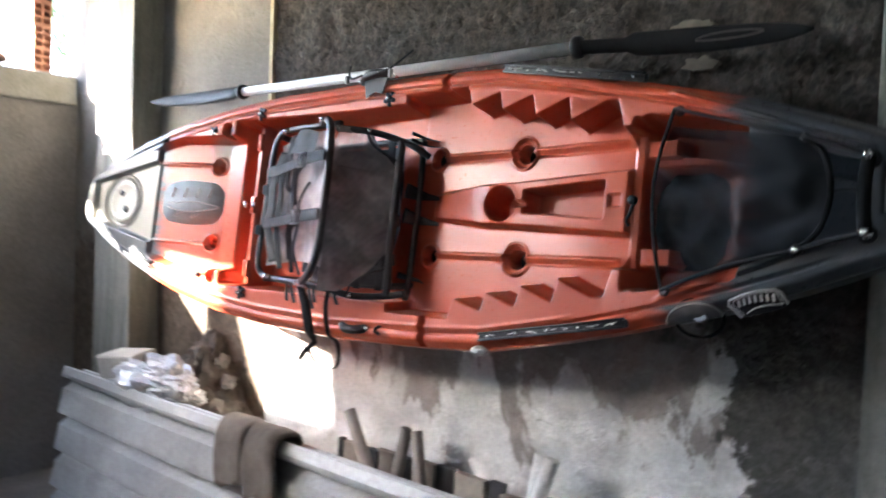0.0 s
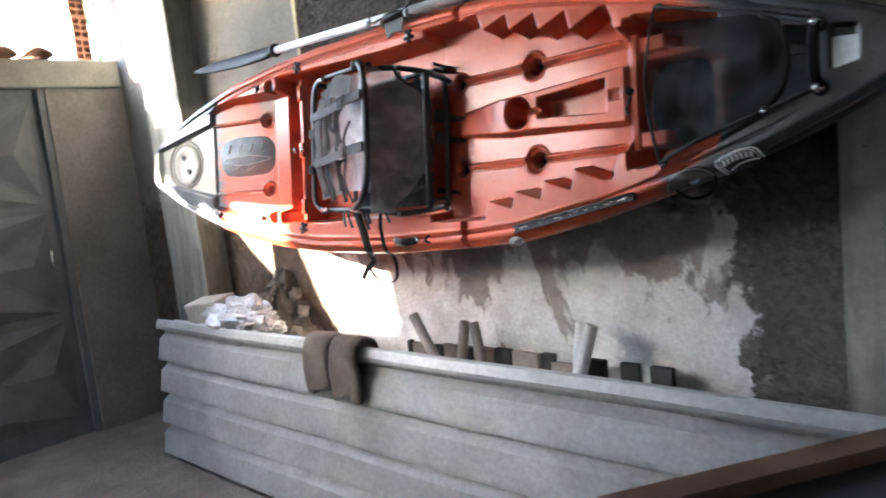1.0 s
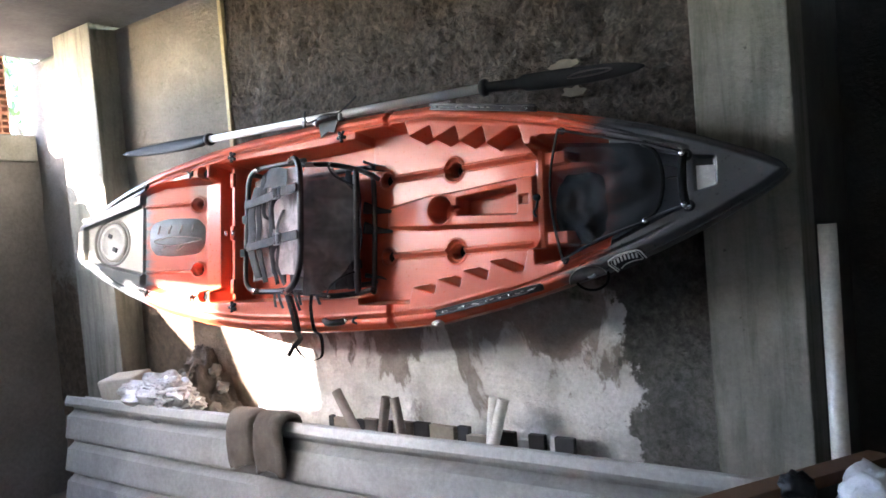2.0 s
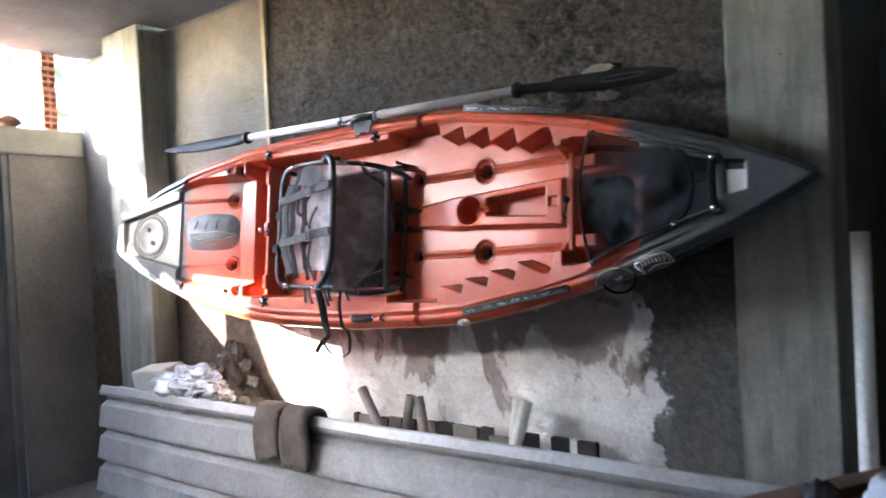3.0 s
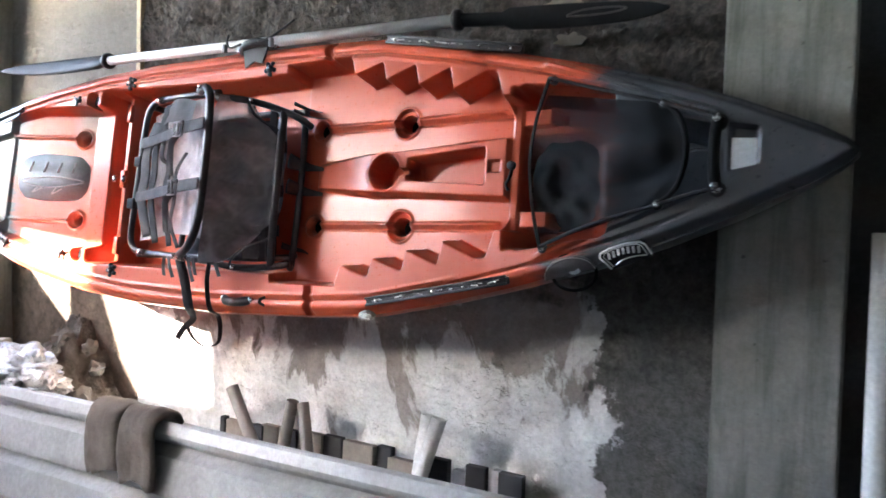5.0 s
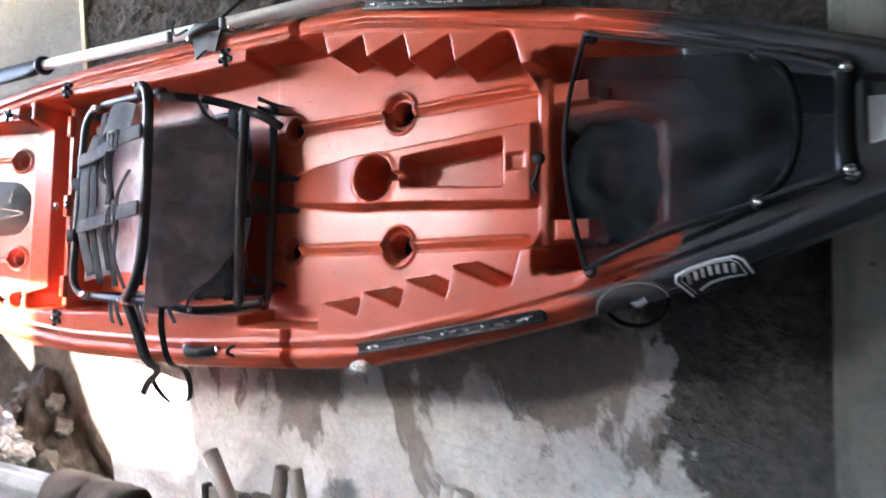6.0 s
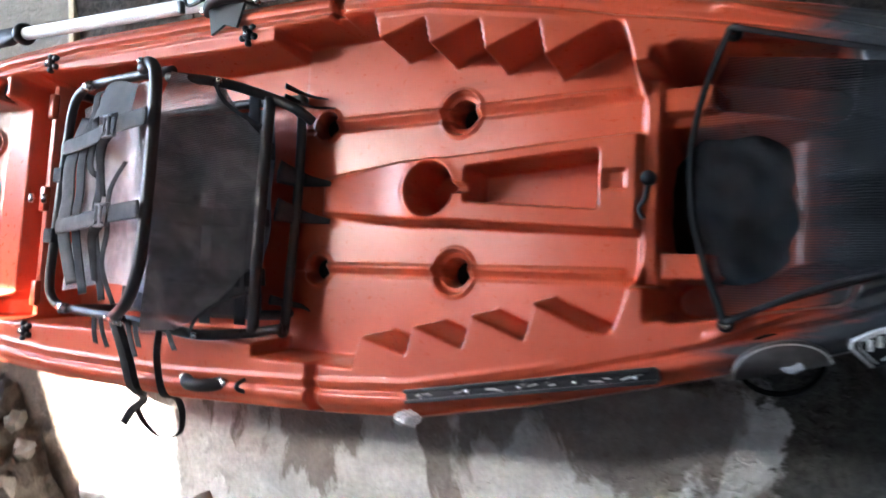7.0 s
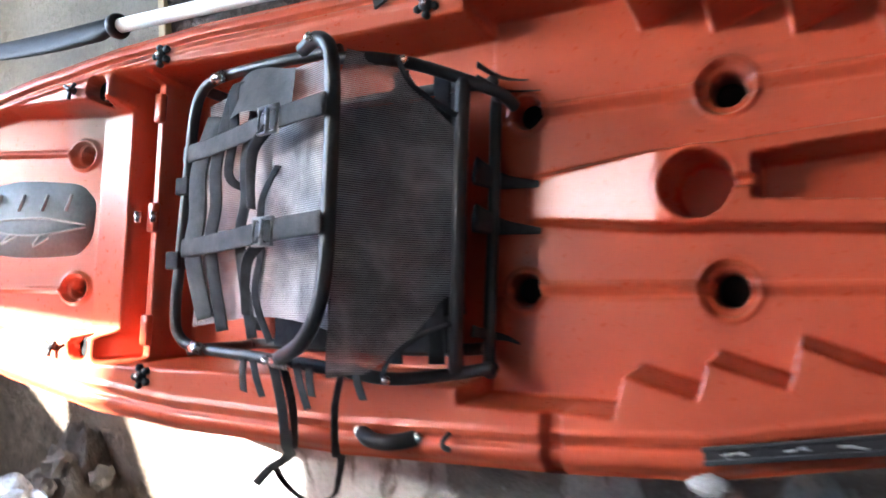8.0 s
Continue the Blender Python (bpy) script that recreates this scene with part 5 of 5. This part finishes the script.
rod("pan_rail", [(-0.50, -0.160, 0.205), (-0.44, -0.160, 0.200), (-0.37, -0.160, 0.196), (-0.29, -0.150, 0.180), (-0.235, -0.130, 0.155), (-0.222, -0.100, 0.140)])
rod("pan_rail", [(-0.47, -0.140, -0.272), (-0.40, -0.140, -0.282), (-0.31, -0.135, -0.275), (-0.24, -0.125, -0.262)])
rod("pan_bar", [(-0.288, -0.150, 0.178), (-0.288, -0.152, 0.10), (-0.290, -0.152, -0.10), (-0.296, -0.140, -0.272)], 0.0115)
rod("base_bar", [(-0.235, -0.125, 0.152), (-0.262, -0.085, 0.150), (-0.268, -0.075, 0.0), (-0.268, -0.085, -0.25), (-0.245, -0.120, -0.262)])
rod("base_bar", [(-0.77, -0.02, 0.20), (-0.77, -0.02, 0.0), (-0.775, -0.02, -0.22)])
for w in (0.215, -0.255):
    rod("base_rail", [(-0.79, -0.17, w), (-0.78, -0.06, w * 0.98), (-0.76, 0.036, w * 0.96), (-0.50, 0.038, w * 0.96), (-0.33, 0.036, w * 0.94), (-0.285, -0.01, w * 0.92), (-0.270, -0.085, w * 0.90)], 0.010)
for c in ((-0.375, -0.172, 0.197), (-0.40, -0.152, -0.283), (-0.505, -0.216, 0.219), (-0.755, -0.184, -0.252), (-0.60, -0.176, -0.262)):
    part("bolt", lathe([(0.007, 0), (0.007, 0.006), (0.003, 0.009)], settle(c), (0, -1, 0), 10), CHROME, seat)
for a, b in (((-0.76, -0.182, 0.222), (-0.715, -0.182, 0.224)), ((-0.60, -0.176, -0.261), (-0.545, -0.172, -0.266)), ((-0.78, -0.182, -0.246), (-0.73, -0.178, -0.254))):
    a, b = Vector(settle(a)), Vector(settle(b))
    part("bright_sleeve", tube([a.lerp(b, 0.25), b.lerp(a, 0.25)], 0.0108, 12), CHROME, seat)


def seat_mesh(least=0.30):
    """Grey-brown woven mesh, ribbed across, that lets the hull show faintly through."""
    m, n, l = nodes_of("seat_mesh")
    s = n["Principled BSDF"]
    co = n.new("ShaderNodeTexCoord").outputs["Object"]
    w = n.new("ShaderNodeTexWave")
    w.bands_direction = "Z"
    w.inputs["Scale"].default_value = 95.0
    w.inputs["Distortion"].default_value = 0.6
    l.new(co, w.inputs["Vector"])
    cloud = noise_at(n, l, co, 13, 4, 0.55, 0.4)
    base = ramp(n, l, cloud, [(0.32, (0.26, 0.245, 0.25)), (0.50, (0.41, 0.38, 0.38)), (0.66, (0.58, 0.53, 0.52))])
    l.new(mixed(n, l, 1.0, base, ramp(n, l, w.outputs["Fac"], [(0.1, (0.62,) * 3), (0.8, (1.12,) * 3)]), "MULTIPLY"), s.inputs["Base Color"])
    s.inputs["Roughness"].default_value = 0.6
    l.new(calc(n, l, "MULTIPLY_ADD", w.outputs["Fac"], 0.32, calc(n, l, "MULTIPLY_ADD", cloud, 0.35, least), True), s.inputs["Alpha"])
    bumped(n, l, w.outputs["Fac"], 0.6, 0.002, s)
    return m


MESH = seat_mesh()
spread("seat_cloth", lambda u, v: (-0.460 + 0.170 * u, (-0.278 + 0.125 * max(0, u - 0.3) ** 1.15) * (1 - v) + (0.205 - 0.17 * max(0, u - 0.5)) * v), MESH, seat, 24, 50,
       lambda x, w, u, v: settle((x - 0.035 * sm(0.16, 0.0, v) * u - 0.05 * sm(0.90, 1.0, v) * u, -(0.205 - 0.052 * u - 0.018 * math.sin(math.pi * u) - 0.02 * sm(0.85, 1.0, v) + 0.007 * noise.noise(Vector((x * 18, w * 9, 3)))), w + 0.015 * u * sm(0.2, 0, v))), "grey-brown ribbed mesh seat cloth")
spread("back_cloth", lambda u, v: (-0.782 + 0.315 * u, -0.215 + 0.400 * v), seat_mesh(0.42), seat, 26, 40,
       lambda x, w, u, v: settle((x, -(0.165 + 0.035 * u - 0.020 * math.sin(math.pi * u) + 0.012 * noise.noise(Vector((x * 12, w * 10, 6)))), w + 0.020 * math.sin(3 * u))), "grey-brown mesh backrest cloth")
spread("under_cloth", lambda u, v: (-0.74 + 0.40 * u, -0.245 + 0.42 * v), WEBBING, seat, 20, 20,
       lambda x, w, u, v: (x, -(0.015 + 0.02 * math.sin(7 * u) + 0.025 * noise.noise(Vector((x * 9, w * 9, 2)))), w), "black sagging under-cloth")


def webbing(pts, wide, up, name="webbing", thick=0.14, steps=6, mat=None):
    return part(name, tube(smooth_path([settle(p) for p in pts], steps), wide / 2, 10, flat=thick, up=up), mat or WEBBING, seat)


BUCKLE = surface("worn_grey_plastic", [(0.20, 0.20, 0.21), (0.32, 0.32, 0.33)], 20, 0.4, 80)
for w in (0.098, -0.072):
    webbing([(-0.815, -0.186, w - 0.004), (-0.74, -0.196, w - 0.004), (-0.64, -0.208, w + 0.002), (-0.545, -0.226, w + 0.006), (-0.455, -0.236, w + 0.010)], 0.034, (0, 0, 1), mat=GREY_WEBBING)
    ring = [settle((x, -0.232, w + z)) for x, z in ((-0.585, -0.017), (-0.548, -0.017), (-0.548, 0.023), (-0.585, 0.023))]
    buckle = part("buckle", tube(ring, 0.0042, 8, closed=True), BUCKLE, seat, "grey ladder buckle")
    part("buckle_bar", tube([settle((-0.567, -0.234, w - 0.017)), settle((-0.567, -0.234, w + 0.023))], 0.0036, 8), BUCKLE, buckle)
    webbing([(-0.565, -0.232, w - 0.01), (-0.60, -0.226, w - 0.035), (-0.625, -0.205, w - 0.075), (-0.635, -0.190, w - 0.12)], 0.018, (1, 0, 0.3))
for x, top, low, wide in ((-0.725, 0.20, -0.22, 0.030), (-0.690, 0.205, 0.02, 0.022), (-0.655, 0.215, -0.23, 0.024), (-0.615, 0.05, -0.235, 0.016), (-0.77, 0.16, -0.20, 0.044)):
    mid = (top + low) / 2
    webbing([(x + 0.01, -0.165, top), (x, -0.188, mid + 0.08), (x + 0.006, -0.190, mid), (x - 0.006, -0.186, mid - 0.07), (x + 0.012, -0.166, low)], wide, (1, 0, 0), mat=GREY_WEBBING if wide > 0.04 else None)
spread("top_flap", lambda u, v: (-0.71 + 0.15 * u, 0.135 + 0.072 * v - 0.03 * u * (1 - v)), GREY_WEBBING, seat, 16, 10, lambda x, w, u, v: settle((x + 0.02 * (1 - v), -(0.195 + 0.02 * u + 0.006 * math.sin(6 * u) - 0.03 * v), w + 0.012 * math.sin(4 * u))), "black cloth flap over the top tube")
# dark straps that run behind the seat mesh, and the hems of its cut corners
for w in (0.075, -0.055, -0.17):
    webbing([(-0.47, -0.168, w), (-0.38, -0.135, w - 0.004), (-0.29, -0.125, w + 0.003)], 0.034, (0, 0, 1))
for x in (-0.405, -0.335):
    webbing([(x, -0.130, 0.19), (x + 0.004, -0.132, 0.05), (x - 0.004, -0.132, -0.10), (x, -0.125, -0.26)], 0.03, (1, 0, 0))
webbing([(-0.385, -0.176, 0.200), (-0.360, -0.178, 0.160), (-0.325, -0.170, 0.135), (-0.290, -0.165, 0.118)], 0.009, (1, 0, 0.6), "hem", 0.4)
webbing([(-0.400, -0.165, -0.278), (-0.380, -0.175, -0.250), (-0.340, -0.172, -0.218), (-0.295, -0.160, -0.198)], 0.009, (1, 0, -0.6), "hem", 0.4)
for x, w in ((-0.852, 0.035), (-0.866, -0.098)):
    part("clip", box(x - 0.02, x + 0.012, -0.142, -0.118, w - 0.016, w + 0.016, 0.003), WEBBING, seat)
for w, reach, wide in ((0.205, 0.030, 0.012), (0.185, 0.050, 0.010), (0.034, 0.050, 0.048), (-0.040, 0.054, 0.048), (-0.215, 0.020, 0.02)):
    line = smooth_path([settle(p) for p in ((-0.280, -0.120, w + 0.006), (-0.268, -0.080, w), (-0.250, -0.06, w - 0.004), (-0.245 + reach, -0.065, w - 0.012))], 5)
    part("strap_tail", tube(line, wide / 2, 8, flat=0.25, up=(0, 0, 1), radii=[wide / 2 * (1 - 0.8 * k / (len(line) - 1)) for k in range(len(line))]), WEBBING, seat)
# frayed ends and hanging loops at the lower tube
for x, dx, ln in ((-0.655, -0.012, 0.055), (-0.635, 0.010, 0.060), (-0.545, 0.014, 0.070), (-0.52, -0.004, 0.050), (-0.44, 0.006, 0.05)):
    webbing([(x, -0.170, -0.262), (x + dx * 0.5, -0.165, -0.262 - ln * 0.5), (x + dx, -0.155, -0.262 - ln)], 0.016, (1, 0, 0), "strap_tail")
webbing([(-0.585, -0.180, -0.258), (-0.598, -0.140, -0.33), (-0.628, -0.090, -0.405), (-0.690, -0.01, -0.445), (-0.750, 0.05, -0.480), (-0.800, 0.075, -0.520)], 0.020, (1, 0, 0.2), "strap_tail")
webbing([(-0.565, -0.180, -0.258), (-0.575, -0.140, -0.33), (-0.615, -0.085, -0.405), (-0.690, -0.01, -0.435), (-0.745, 0.06, -0.475), (-0.735, 0.08, -0.515), (-0.690, 0.08, -0.535), (-0.640, 0.08, -0.520), (-0.615, 0.06, -0.475), (-0.575, -0.01, -0.430), (-0.53, -0.085, -0.405), (-0.50, -0.13, -0.33), (-0.475, -0.15, -0.275)], 0.014, (0.2, 1, 0), "strap_loop", 0.25)

# ---- paddle resting along the top edge of the kayak ----
paddle = thing("paddle", pose(0, 0, 0), "double-bladed paddle with aluminium shaft along the kayak top", "paddle")
A, B = Vector((-1.19, 1.340, 1.903)), Vector((0.213, 1.355, 1.883))
W = (B - A).normalized()
shaft = part("shaft", tube([A, B], 0.0155, 20), ALUMINIUM, paddle, "bright aluminium shaft")
for c, s in ((A, -1), (B, 1)):
    part("drip_ring", lathe([(0.016, -0.010), (0.026, -0.008), (0.028, 0.0), (0.026, 0.010), (0.016, 0.014)], c, W * s, 20), BLACK_PLASTIC, paddle)


def blade(root, tip, half, sign, mat, neck):
    root, tip = Vector(root), Vector(tip)
    ln = (tip - root).length
    way = (tip - root).normalized()
    v, f = [], []
    nu, nv = 26, 16
    for i in range(nu + 1):
        u = i / nu
        if u < neck:
            a, t = 0.016, 0.016
        else:
            q = (u - neck) / (1 - neck)
            a = 0.016 * (1 - q) + half * math.sin(math.pi * min(1, q * 0.62 + 0.12)) ** 0.7 * math.sqrt(max(0.0, 1 - max(0, (q - 0.72) / 0.285) ** 2))
            t = 0.014 * (1 - q) ** 2 + 0.004
        c = root + way * ln * u + Vector((0, 0.02 * math.sin(math.pi * u), 0))
        for k in range(nv):
            ang = 2 * math.pi * k / nv
            v.append(tuple(c + Vector((0, t * math.cos(ang) + 0.35 * a * math.sin(ang) * sign, a * math.sin(ang)))))
    for i in range(nu):
        for k in range(nv):
            a = i * nv + k
            f.append((a, i * nv + (k + 1) % nv, (i + 1) * nv + (k + 1) % nv, a + nv))
    f += [tuple(range(nv)), tuple(nu * nv + k for k in range(nv))]
    return sheet_mesh("blade", v, f, mat, paddle, "black plastic blade")


BLADE = surface("black_blade", [(0.008, 0.008, 0.009), (0.016, 0.017, 0.019)], 10, 0.6, 100, 0.2, 0.001, sheen=0.15)
blade(A, (-1.80, 1.300, 1.910), 0.020, 1, BLADE, 0.05)
right = blade(B, (0.735, 1.392, 1.860), 0.018, -1, BLADE, 0.24)
part("blade_panel", tube(smooth_path([(0.50, 1.378, 1.864), (0.53, 1.384, 1.876), (0.60, 1.386, 1.876), (0.64, 1.384, 1.868), (0.59, 1.378, 1.860)], 5, True), 0.0022, 6, closed=True), surface("dull_brown_print", [(0.022, 0.018, 0.017), (0.040, 0.030, 0.027)], 20, 0.6, 80), right)
leash = part("cord", tube(smooth_path([(-0.60, 1.345, 1.93), (-0.585, 1.325, 1.905), (-0.55, 1.305, 1.878), (-0.50, 1.30, 1.882)], 6), 0.0035, 8), BLACK_PLASTIC, paddle)
part("cord", tube(smooth_path([(-0.43, 1.30, 1.885), (-0.385, 1.305, 1.892), (-0.355, 1.32, 1.915), (-0.325, 1.34, 1.945)], 6), 0.0035, 8), BLACK_PLASTIC, paddle)
for x in (-0.565, -0.375):
    part("cord_clip", box(x - 0.006, x + 0.006, 1.292, 1.306, 1.862, 1.888, 0.003), surface("grey_clip", [(0.12, 0.12, 0.12), (0.2, 0.2, 0.2)], 20, 0.4, 80), paddle)
